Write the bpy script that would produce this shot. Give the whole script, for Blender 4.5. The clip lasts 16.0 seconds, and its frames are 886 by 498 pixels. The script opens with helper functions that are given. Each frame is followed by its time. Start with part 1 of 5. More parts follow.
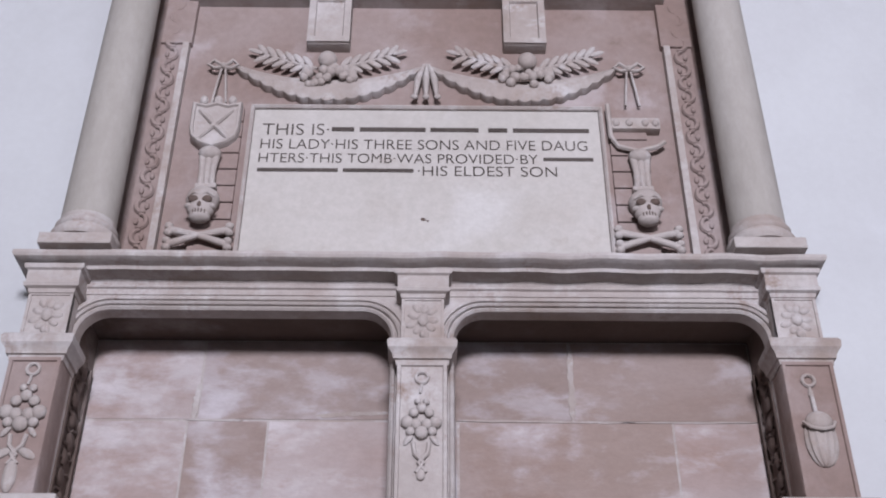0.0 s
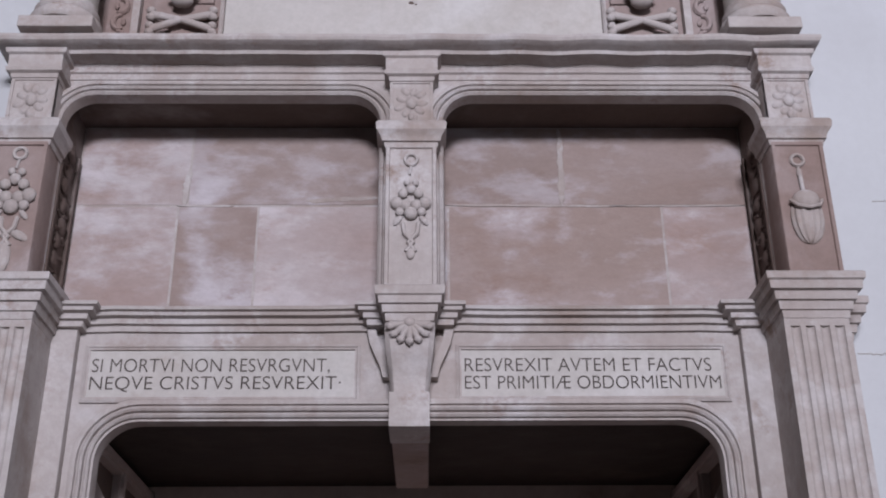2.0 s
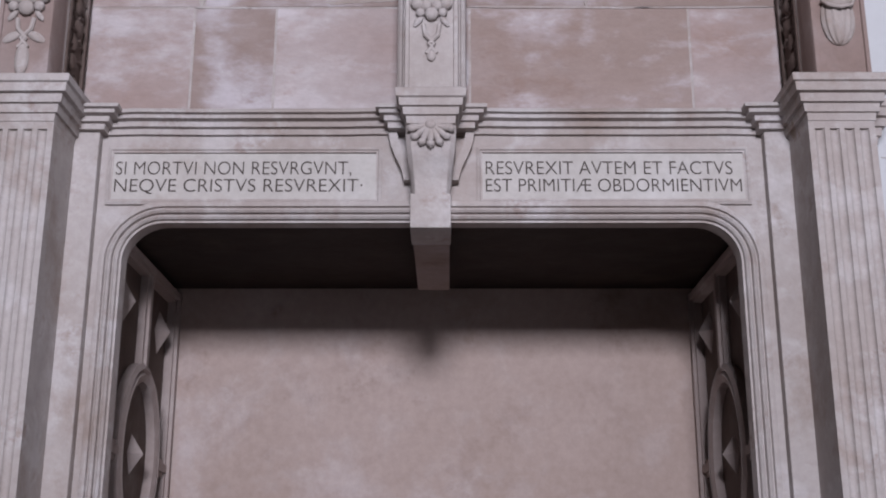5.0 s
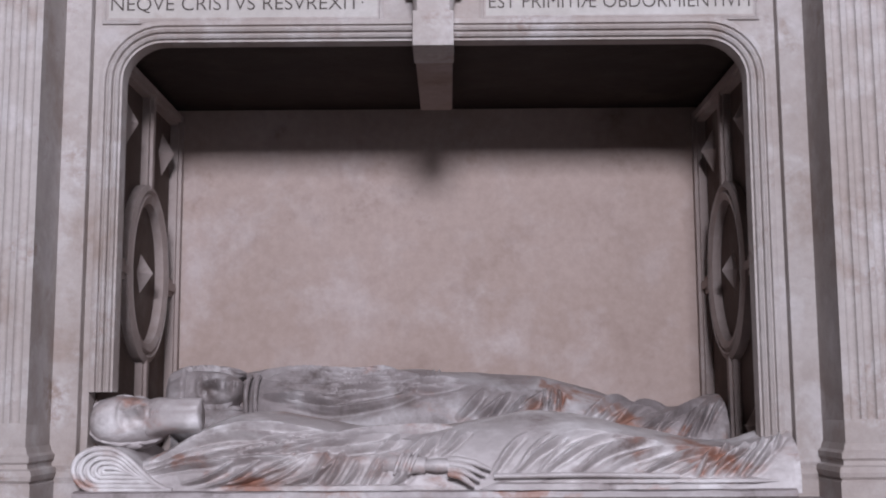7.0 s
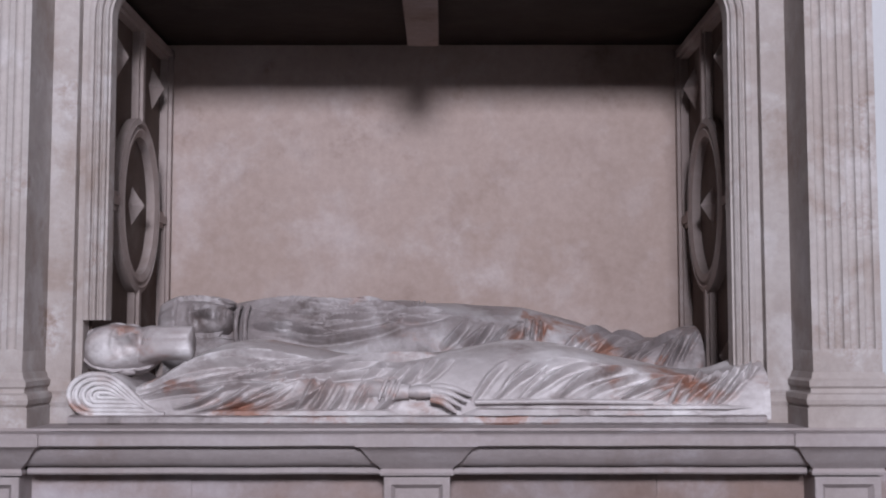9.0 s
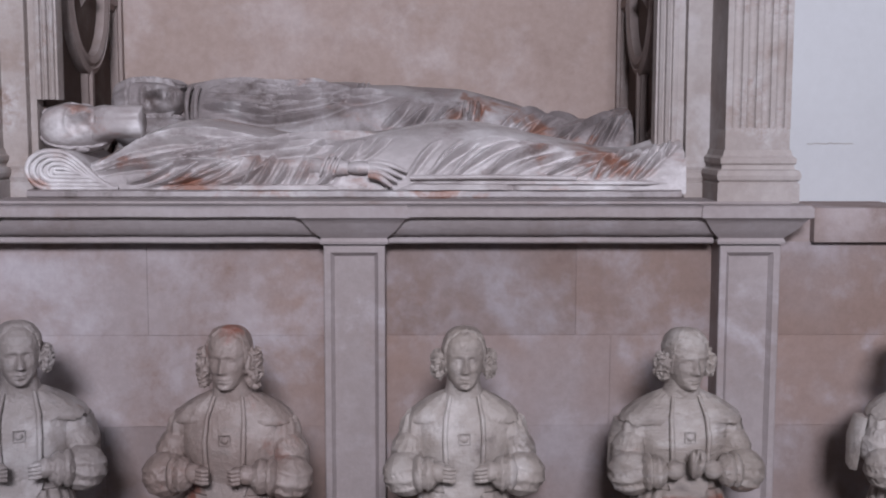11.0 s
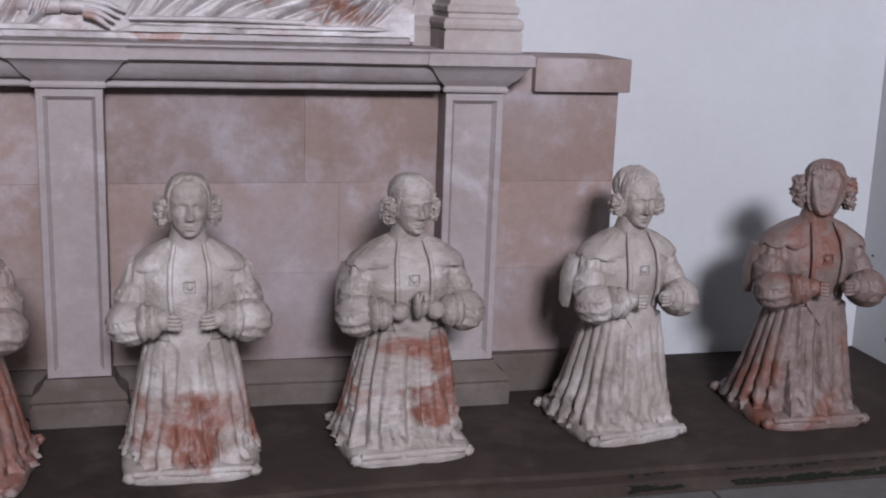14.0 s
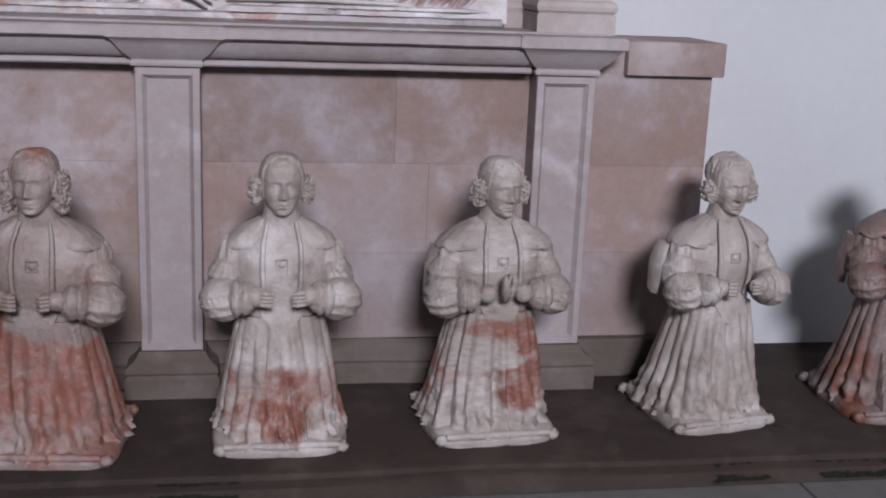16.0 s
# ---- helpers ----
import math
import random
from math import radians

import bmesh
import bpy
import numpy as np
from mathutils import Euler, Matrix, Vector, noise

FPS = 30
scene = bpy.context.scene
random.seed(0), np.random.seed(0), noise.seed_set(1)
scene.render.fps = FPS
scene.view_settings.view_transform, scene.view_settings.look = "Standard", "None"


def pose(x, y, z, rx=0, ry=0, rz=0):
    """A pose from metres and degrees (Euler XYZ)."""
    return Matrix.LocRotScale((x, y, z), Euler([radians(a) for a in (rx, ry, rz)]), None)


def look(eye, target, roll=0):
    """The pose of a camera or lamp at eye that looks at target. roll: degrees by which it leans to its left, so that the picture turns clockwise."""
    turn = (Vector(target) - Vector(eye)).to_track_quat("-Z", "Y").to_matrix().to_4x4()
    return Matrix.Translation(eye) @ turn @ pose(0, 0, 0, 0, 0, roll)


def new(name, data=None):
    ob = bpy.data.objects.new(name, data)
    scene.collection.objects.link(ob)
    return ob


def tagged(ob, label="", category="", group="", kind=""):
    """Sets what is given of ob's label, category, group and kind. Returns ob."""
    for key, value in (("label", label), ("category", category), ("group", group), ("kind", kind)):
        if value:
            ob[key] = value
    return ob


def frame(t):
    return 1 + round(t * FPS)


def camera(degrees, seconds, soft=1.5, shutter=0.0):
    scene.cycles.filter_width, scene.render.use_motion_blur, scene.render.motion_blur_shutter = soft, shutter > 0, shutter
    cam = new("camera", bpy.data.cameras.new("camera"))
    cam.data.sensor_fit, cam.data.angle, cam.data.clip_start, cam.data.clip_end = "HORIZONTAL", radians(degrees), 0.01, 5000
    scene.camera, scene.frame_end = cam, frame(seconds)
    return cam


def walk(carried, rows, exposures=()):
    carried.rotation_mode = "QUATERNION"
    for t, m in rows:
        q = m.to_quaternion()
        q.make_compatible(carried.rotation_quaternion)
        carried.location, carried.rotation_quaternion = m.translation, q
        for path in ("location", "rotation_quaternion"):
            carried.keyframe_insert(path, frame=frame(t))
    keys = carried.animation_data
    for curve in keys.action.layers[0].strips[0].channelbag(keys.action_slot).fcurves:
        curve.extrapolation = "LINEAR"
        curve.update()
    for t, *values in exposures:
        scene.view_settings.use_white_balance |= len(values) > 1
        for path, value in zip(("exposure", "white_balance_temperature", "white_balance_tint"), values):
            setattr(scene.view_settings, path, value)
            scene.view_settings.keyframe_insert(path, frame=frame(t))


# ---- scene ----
cam = camera(42.2, 16.0, 2.0)
PATH = [
    (0, (0.03, -2.75, 1.479), (0.045, -1.097, 2.604), 0.1),
    (0.5, (0.039, -2.722, 1.446), (0.056, -1.02, 2.496), -0.0),
    (1, (0.041, -2.716, 1.426), (0.063, -0.973, 2.407), 0.0),
    (1.5, (0.039, -2.699, 1.401), (0.067, -0.929, 2.332), -0.5),
    (2, (0.044, -2.688, 1.393), (0.07, -0.881, 2.251), -0.4),
    (2.5, (0.044, -2.675, 1.378), (0.063, -0.847, 2.189), -0.2),
    (3, (0.044, -2.669, 1.369), (0.052, -0.823, 2.139), -0.4),
    (3.5, (0.044, -2.667, 1.366), (0.042, -0.801, 2.085), -0.1),
    (6, (0.039, -2.685, 1.358), (0.027, -0.73, 1.777), 0.1),
    (6.5, (0.038, -2.684, 1.35), (0.026, -0.712, 1.685), 0.2),
    (7, (0.037, -2.685, 1.342), (0.024, -0.702, 1.607), -0.3),
    (7.5, (0.012, -2.69, 1.337), (0.015, -0.702, 1.559), 0.0),
    (8, (-0.029, -2.689, 1.33), (-0.006, -0.7, 1.545), 0.7),
    (10.3, (0.187, -2.878, 1.319), (0.157, -0.88, 1.23), -1.5),
    (10.5, (0.178, -2.885, 1.315), (0.171, -0.89, 1.173), -1.5),
    (11, (0.16, -2.919, 1.307), (0.196, -0.93, 1.093), 0.1),
    (11.5, (0.157, -2.941, 1.298), (0.257, -0.962, 1.021), 0.5),
    (12, (0.173, -2.934, 1.288), (0.376, -0.978, 0.925), 0.8),
    (12.5, (0.175, -2.92, 1.279), (0.47, -0.982, 0.879), 1.4),
    (13, (0.178, -2.908, 1.281), (0.527, -0.994, 0.817), 2.1),
    (13.5, (0.189, -2.906, 1.28), (0.582, -1.003, 0.808), 1.9),
    (14, (0.194, -2.918, 1.278), (0.669, -1.028, 0.831), 2.0),
    (14.5, (0.192, -2.921, 1.278), (0.703, -1.04, 0.829), 2.1),
    (15, (0.189, -2.922, 1.279), (0.691, -1.041, 0.82), 1.9),
    (15.5, (0.181, -2.919, 1.279), (0.624, -1.026, 0.81), 2.0),
    (16, (0.168, -2.917, 1.281), (0.511, -1.007, 0.797), 2.3),
]
walk(cam, [(t, look(eye, target, roll)) for t, eye, target, roll in PATH], [(0.0, 0.04), (0.5, -0.05), (1.0, -0.14), (3.5, -0.18), (6.0, 0.0), (8.0, 0.07), (10.5, -0.08), (12.0, -0.04), (12.6, 0.06), (16.0, 0.03)])

# ---- light ----
world = bpy.data.worlds.new("world")
scene.world = world
world.use_nodes = True
wt = world.node_tree
sky = wt.nodes.new("ShaderNodeTexSky")
sky.sky_type = "NISHITA"
sky.sun_disc = False
sky.sun_elevation = radians(35)
sky.sun_rotation = radians(160)
wt.nodes["Background"].inputs[1].default_value = 0.05
wt.links.new(sky.outputs[0], wt.nodes["Background"].inputs[0])
scene.view_settings.exposure = 0.0

WIN = (-0.50, 1.00, 3.28, 4.38)        # window in the wall behind the camera: x0, x1, z0, z1
YS = -7.6                          # that wall's inner face
lamp = bpy.data.lights.new("window_daylight", "AREA")
lamp.shape = "RECTANGLE"
lamp.size, lamp.size_y = WIN[1] - WIN[0] - 0.1, WIN[3] - WIN[2] - 0.1
lamp.energy = 690
lamp.color = (0.915, 0.918, 1.07)
lo = new("window_daylight", lamp)
lo.matrix_world = look(((WIN[0] + WIN[1]) / 2, YS - 0.1, (WIN[2] + WIN[3]) / 2), ((WIN[0] + WIN[1]) / 2, 0, (WIN[2] + WIN[3]) / 2))

# ---- materials ----


def nodes_of(name):
    m = bpy.data.materials.new(name)
    m.use_nodes = True
    return m, m.node_tree.nodes, m.node_tree.links


def masonry(name, base, second, pale, patch=0.5, patch_scale=3.0, rough=0.85, bump=0.25, grain=55.0, rust=None, rust_at=0.62,
            rust_scale=2.5, band=None, local=False, dirt=None, dirt_scale=4.3, dirt_at=0.56, per_piece=0.0, stretch=(1, 1, 1), scumble=0.25, speckle=0.32):
    """Stone or plaster: two tones, paler patches, specks, rust stains and grain in relief."""
    m, n, l = nodes_of(name)
    bsdf = n["Principled BSDF"]
    tc = n.new("ShaderNodeTexCoord")
    co = tc.outputs["Object"]
    if local or per_piece:
        info = n.new("ShaderNodeObjectInfo")
    if local:
        sc = n.new("ShaderNodeVectorMath")
        sc.operation = "MULTIPLY_ADD"
        sc.inputs[1].default_value = (1, 1, 1)
        comb = n.new("ShaderNodeCombineXYZ")
        mu = n.new("ShaderNodeMath")
        mu.operation = "MULTIPLY"
        mu.inputs[1].default_value = 17.0
        l.new(info.outputs["Random"], mu.inputs[0])
        l.new(mu.outputs[0], comb.inputs[0])
        l.new(mu.outputs[0], comb.inputs[1])
        l.new(co, sc.inputs[0])
        l.new(comb.outputs[0], sc.inputs[2])
        co = sc.outputs[0]
    mp = n.new("ShaderNodeMapping")
    mp.inputs["Scale"].default_value = stretch
    l.new(co, mp.inputs[0])

    def tex(scale, detail=5.0, roughness=0.6, src=None, distort=0.0):
        t = n.new("ShaderNodeTexNoise")
        t.inputs["Scale"].default_value, t.inputs["Detail"].default_value = scale, detail
        t.inputs["Roughness"].default_value, t.inputs["Distortion"].default_value = roughness, distort
        l.new(src or mp.outputs[0], t.inputs["Vector"])
        return t.outputs["Fac"]

    def ramp(fac, lo_, hi_):
        r = n.new("ShaderNodeMapRange")
        r.interpolation_type = "SMOOTHSTEP"
        r.inputs["From Min"].default_value, r.inputs["From Max"].default_value = lo_, hi_
        l.new(fac, r.inputs["Value"])
        return r.outputs["Result"]

    def mix(fac, a, b, mode="MIX"):
        x = n.new("ShaderNodeMix")
        x.data_type, x.blend_type = "RGBA", mode
        if isinstance(fac, float):
            x.inputs[0].default_value = fac
        else:
            l.new(fac, x.inputs[0])
        for sock, v in ((6, a), (7, b)):
            if isinstance(v, tuple):
                x.inputs[sock].default_value = (*v, 1)
            else:
                l.new(v, x.inputs[sock])
        return x.outputs[2]

    col = mix(ramp(tex(1.7, 4, 0.55), 0.35, 0.65), base, second)
    col = mix(ramp(tex(patch_scale, 9, 0.6, distort=0.12), 0.64 - 0.22 * patch, 0.80 - 0.20 * patch), col, pale)
    if dirt:
        col = mix(ramp(tex(dirt_scale, 8, 0.7), dirt_at, dirt_at + 0.18), col, dirt)
    if rust:
        fac = tex(rust_scale, 6, 0.62, distort=0.4)
        if band:
            sep = n.new("ShaderNodeSeparateXYZ")
            l.new(tc.outputs["Object"], sep.inputs[0])
            lo_b, hi_b = ramp(sep.outputs[2], band[0] - 0.03, band[0] + 0.03), ramp(sep.outputs[2], band[1] + 0.03, band[1] - 0.03)
            acc = n.new("ShaderNodeMath")
            acc.operation = "MULTIPLY"
            l.new(lo_b, acc.inputs[0])
            l.new(hi_b, acc.inputs[1])
            add = n.new("ShaderNodeMath")
            add.operation = "MULTIPLY_ADD"
            add.inputs[1].default_value = band[2]
            l.new(acc.outputs[0], add.inputs[0])
            l.new(fac, add.inputs[2])
            fac = add.outputs[0]
        f = ramp(fac, rust_at, rust_at + 0.13)
        thin = n.new("ShaderNodeMath")
        thin.operation = "MULTIPLY"
        l.new(f, thin.inputs[0])
        l.new(ramp(tex(21, 5, 0.7), 0.22, 0.52), thin.inputs[1])
        col = mix(thin.outputs[0], col, rust)
    # worn skin: irregular patches with firm edges, some paler and some browner than the stone round them
    worn = n.new("ShaderNodeMath")
    worn.operation = "MULTIPLY"
    worn.inputs[1].default_value = scumble
    l.new(ramp(tex(6.5, 10, 0.62, distort=0.15), 0.50, 0.66), worn.inputs[0])
    col = mix(worn.outputs[0], col, pale)
    worn2 = n.new("ShaderNodeMath")
    worn2.operation = "MULTIPLY"
    worn2.inputs[1].default_value = scumble
    l.new(ramp(tex(4.1, 10, 0.66, distort=0.2), 0.52, 0.66), worn2.inputs[0])
    col = mix(worn2.outputs[0], col, dirt or base)
    speck = ramp(tex(38, 6, 0.75), 0.3, 0.72)
    col = mix(speckle, col, mix(speck, (0.62, 0.6, 0.58), (1.0, 1.0, 1.0)), "MULTIPLY")
    if per_piece:
        hs = n.new("ShaderNodeHueSaturation")
        r = n.new("ShaderNodeMapRange")
        r.inputs["To Min"].default_value, r.inputs["To Max"].default_value = 1 - per_piece, 1 + per_piece
        l.new(info.outputs["Random"], r.inputs["Value"])
        l.new(r.outputs[0], hs.inputs["Value"])
        l.new(col, hs.inputs["Color"])
        col = hs.outputs[0]
    l.new(col, bsdf.inputs["Base Color"])
    rr = n.new("ShaderNodeMapRange")
    rr.inputs["To Min"].default_value, rr.inputs["To Max"].default_value = rough - 0.12, min(1.0, rough + 0.1)
    l.new(tex(9, 4), rr.inputs["Value"])
    l.new(rr.outputs[0], bsdf.inputs["Roughness"])
    bsdf.inputs["Specular IOR Level"].default_value = 0.5 if rough < 0.6 else 0.3
    b1 = n.new("ShaderNodeBump")
    b1.inputs["Strength"].default_value, b1.inputs["Distance"].default_value = bump, 0.004
    l.new(tex(grain, 6, 0.7), b1.inputs["Height"])
    b2 = n.new("ShaderNodeBump")
    b2.inputs["Strength"].default_value, b2.inputs["Distance"].default_value = bump * 1.3, 0.012
    l.new(tex(9, 5, 0.6), b2.inputs["Height"])
    l.new(b1.outputs[0], b2.inputs["Normal"])
    l.new(b2.outputs[0], bsdf.inputs["Normal"])
    return m


BROWN = masonry("brown_sandstone", (0.247, 0.176, 0.152), (0.312, 0.247, 0.228), (0.4, 0.343, 0.336), patch=0.4, patch_scale=3.2, dirt=(0.207, 0.144, 0.12))
BLOCK = masonry("sandstone_block", (0.256, 0.18, 0.151), (0.302, 0.256, 0.252), (0.396, 0.358, 0.37), patch=0.62, patch_scale=2.6, per_piece=0.14, bump=0.3, scumble=0.4, dirt=(0.214, 0.148, 0.125))
LIMED = masonry("limewashed_sandstone", (0.33, 0.25, 0.227), (0.396, 0.34, 0.33), (0.491, 0.448, 0.453), patch=0.85, patch_scale=4.0, bump=0.5, per_piece=0.10, scumble=0.6,
                stretch=(0.7, 1, 1.3), dirt=(0.293, 0.203, 0.17))
SCRAPED = masonry("scraped_sandstone", (0.279, 0.209, 0.181), (0.329, 0.262, 0.242), (0.497, 0.454, 0.47), patch=0.55, patch_scale=3.4, bump=0.45, per_piece=0.10,
                  stretch=(0.7, 1, 1.3), dirt=(0.248, 0.173, 0.144), scumble=0.5)
DRESSED = masonry("dressed_stone", (0.354, 0.3, 0.273), (0.434, 0.391, 0.371), (0.551, 0.524, 0.523), patch=0.5, patch_scale=5.5, bump=0.4, dirt=(0.261, 0.189, 0.151), dirt_at=0.54, dirt_scale=5.5, scumble=0.5)
PALE = masonry("pale_panel_stone", (0.447, 0.416, 0.385), (0.494, 0.463, 0.436), (0.533, 0.51, 0.491), patch=0.5, bump=0.1, patch_scale=2.5, dirt=(0.392, 0.337, 0.298), scumble=0.2)
GREYST = masonry("grey_brown_stone", (0.317, 0.27, 0.26), (0.372, 0.328, 0.322), (0.457, 0.418, 0.431), patch=0.45, patch_scale=4.0, bump=0.3, dirt=(0.27, 0.209, 0.186))
COLUMN = masonry("column_stone", (0.338, 0.31, 0.281), (0.382, 0.353, 0.324), (0.418, 0.389, 0.367), patch=0.4, bump=0.12, stretch=(0.936, 0.936, 0.36))
NICHE = masonry("plastered_niche_back", (0.393, 0.302, 0.262), (0.431, 0.338, 0.301), (0.505, 0.432, 0.415), patch=0.42, patch_scale=2.6, bump=0.12, dirt=(0.282, 0.205, 0.175), scumble=0.3)
# dark stone for recessed faces, shade put into the colour; also a chip
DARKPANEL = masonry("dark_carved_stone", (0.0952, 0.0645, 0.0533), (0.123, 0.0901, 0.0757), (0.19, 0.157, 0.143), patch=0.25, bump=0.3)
# near black: the shade behind the lintel is put into this colour
SHADE_SOFFIT = masonry("sooty_soffit", (0.025, 0.0145, 0.011), (0.035, 0.0215, 0.0165), (0.05, 0.033, 0.026), patch=0.25, bump=0.25)
STRAP = masonry("shaded_brown_stone", (0.321, 0.258, 0.234), (0.389, 0.325, 0.301), (0.486, 0.428, 0.408), patch=0.35, bump=0.25)
ALAB = masonry("weathered_alabaster", (0.37, 0.33, 0.325), (0.504, 0.465, 0.459), (0.694, 0.666, 0.661), patch=0.6, patch_scale=7.0, rough=0.46, bump=0.3,
               rust=(0.30, 0.145, 0.10), rust_at=0.535, rust_scale=4.5, grain=80, dirt=(0.224, 0.174, 0.162), dirt_scale=9, dirt_at=0.52, stretch=(0.8, 1, 1.2), scumble=0.5)
GREYALAB = masonry("grey_alabaster", (0.252, 0.215, 0.21), (0.357, 0.32, 0.315), (0.525, 0.499, 0.499), patch=0.5, patch_scale=5.0, rough=0.5, bump=0.25,
                   rust=(0.27, 0.135, 0.095), rust_at=0.55, rust_scale=5.0, grain=80, dirt=(0.147, 0.118, 0.11), dirt_scale=8, dirt_at=0.51, scumble=0.5)
WALL = masonry("white_wall", (0.493, 0.496, 0.503), (0.519, 0.525, 0.532), (0.539, 0.545, 0.558), patch=0.5, patch_scale=1.5, bump=0.05, grain=25, rough=0.9, scumble=0.12, speckle=0.10)
SLABM = masonry("dark_slab", (0.0256, 0.0168, 0.0128), (0.0416, 0.0288, 0.0224), (0.08, 0.0608, 0.0504), patch=0.35, rough=0.85, bump=0.4, scumble=0.35, dirt=(0.0152, 0.01, 0.0076))
# floor and unseen walls and ceiling kept dark so little light bounces back
FLOORM = masonry("grey_floor", (0.0538, 0.0483, 0.0454), (0.0693, 0.063, 0.0592), (0.101, 0.0924, 0.0869), patch=0.3, rough=0.75, bump=0.2)
ROOM = masonry("grey_rubble_wall", (0.0315, 0.0273, 0.0242), (0.0447, 0.0393, 0.0347), (0.0682, 0.0604, 0.0525), patch=0.4, patch_scale=2.0, bump=0.5, grain=12)
# darker brown for plinths, pilaster bases and wall chips
DARKBROWN = masonry("damp_brown_stone", (0.101, 0.077, 0.0639), (0.136, 0.11, 0.0947), (0.184, 0.157, 0.142), patch=0.4, patch_scale=5.0, bump=0.4, dirt=(0.071, 0.0521, 0.0414))
KERB = masonry("pale_paving", (0.10, 0.093, 0.088), (0.13, 0.122, 0.116), (0.165, 0.156, 0.15), patch=0.4, patch_scale=4.0, rough=0.8, bump=0.25, dirt=(0.065, 0.058, 0.052))
MOSS = masonry("moss", (0.007, 0.008, 0.005), (0.011, 0.013, 0.007), (0.018, 0.02, 0.012), patch=0.3, bump=0.6, rough=0.95)
INK = masonry("blackened_letters", (0.0638, 0.051, 0.045), (0.0863, 0.0713, 0.0638), (0.165, 0.139, 0.128), patch=0.25, bump=0.1)

# ---- mesh helpers ----


def part(name, bm, material, parent=None, label="", smooth=None):
    me = bpy.data.meshes.new(name)
    bmesh.ops.recalc_face_normals(bm, faces=bm.faces)
    bm.to_mesh(me)
    bm.free()
    me.materials.append(material)
    if smooth is not None:
        me.shade_smooth()
        me.set_sharp_from_angle(angle=radians(smooth))
    ob = new(name, me)
    if parent is not None:
        ob.parent = parent
    if label:
        ob["label"] = label
    return ob


def thing(name, label, category, group="", kind="", at=None):
    return tagged(new(name), label, category, group, kind)


def quadstrip(bm, rings, closed=True, cap=True):
    vs = [[bm.verts.new(p) for p in r] for r in rings]
    k = len(rings[0])
    for a, b in zip(vs, vs[1:]):
        for i in range(k if closed else k - 1):
            j = (i + 1) % k
            bm.faces.new((a[i], a[j], b[j], b[i]))
    if cap and closed:
        bm.faces.new(vs[0][::-1])
        bm.faces.new(vs[-1])
    return vs


def box(bm, x0, x1, y0, y1, z0, z1, bev=0.003):
    r = bmesh.ops.create_cube(bm, size=1, matrix=Matrix.Translation(((x0 + x1) / 2, (y0 + y1) / 2, (z0 + z1) / 2)) @ Matrix.Diagonal((x1 - x0, y1 - y0, z1 - z0, 1)))
    if bev:
        es = list({e for v in r["verts"] for e in v.link_edges})
        bmesh.ops.bevel(bm, geom=es, offset=bev, segments=2, profile=0.6, affect="EDGES")


def sweep_plan(bm, path, prof, wobble=0.0, step=0.08):
    """Sweeps a profile of (outward, z) along a line of (x, y) in plan, mitred; outward is to the right of the way."""
    pts = []
    for (ax, ay), (bx, by) in zip(path, path[1:]):
        d = math.hypot(bx - ax, by - ay)
        k = max(1, int(d / step)) if wobble else 1
        pts += [(ax + (bx - ax) * i / k, ay + (by - ay) * i / k) for i in range(k)]
    pts.append(path[-1])
    rings = []
    for i, (x, y) in enumerate(pts):
        ns = []
        for a, b in ((i - 1, i), (i, i + 1)):
            if 0 <= a and b < len(pts):
                dx, dy = pts[b][0] - pts[a][0], pts[b][1] - pts[a][1]
                d = math.hypot(dx, dy)
                ns.append((dy / d, -dx / d))
        if len(ns) == 1:
            nx, ny = ns[0]
        else:
            s = 1 + ns[0][0] * ns[1][0] + ns[0][1] * ns[1][1]
            nx, ny = (ns[0][0] + ns[1][0]) / s, (ns[0][1] + ns[1][1]) / s
        w = noise.noise((x * 9, y * 9, prof[0][1] * 5)) * wobble
        rings.append([(x + nx * o, y + ny * o, z + w) for o, z in prof])
    quadstrip(bm, rings)


def sweep_face(bm, path, prof, wobble=0.0):
    """Sweeps a profile of (inward, y) along a line of (x, z) on an upright face, mitred; inward is to the right of the way."""
    rings = []
    loop = path[0] == path[-1]
    for i, (x, z) in enumerate(path):
        ns = []
        for a, b in ((i - 1, i), (i, i + 1)):
            if loop and a < 0:
                a, b = len(path) - 2, len(path) - 1
            if loop and b >= len(path):
                a, b = 0, 1
            if 0 <= a and b < len(path):
                dx, dz = path[b][0] - path[a][0], path[b][1] - path[a][1]
                d = math.hypot(dx, dz)
                ns.append((dz / d, -dx / d))
        if len(ns) == 1:
            nx, nz = ns[0]
        else:
            s = 1 + ns[0][0] * ns[1][0] + ns[0][1] * ns[1][1]
            nx, nz = (ns[0][0] + ns[1][0]) / s, (ns[0][1] + ns[1][1]) / s
        w = noise.noise((x * 7, z * 7, 3.1)) * wobble
        rings.append([(x + nx * (o + w), y, z + nz * (o + w)) for o, y in prof])
    quadstrip(bm, rings)


def arch_path(x0, x1, z0, zt, r, k=8):
    p = [(x0, z0)]
    p += [(x0 + r - r * math.cos(a), zt - r + r * math.sin(a)) for a in np.linspace(0, math.pi / 2, k)]
    p += [(x1 - r + r * math.sin(a), zt - r + r * math.cos(a)) for a in np.linspace(0, math.pi / 2, k)]
    p.append((x1, z0))
    return p


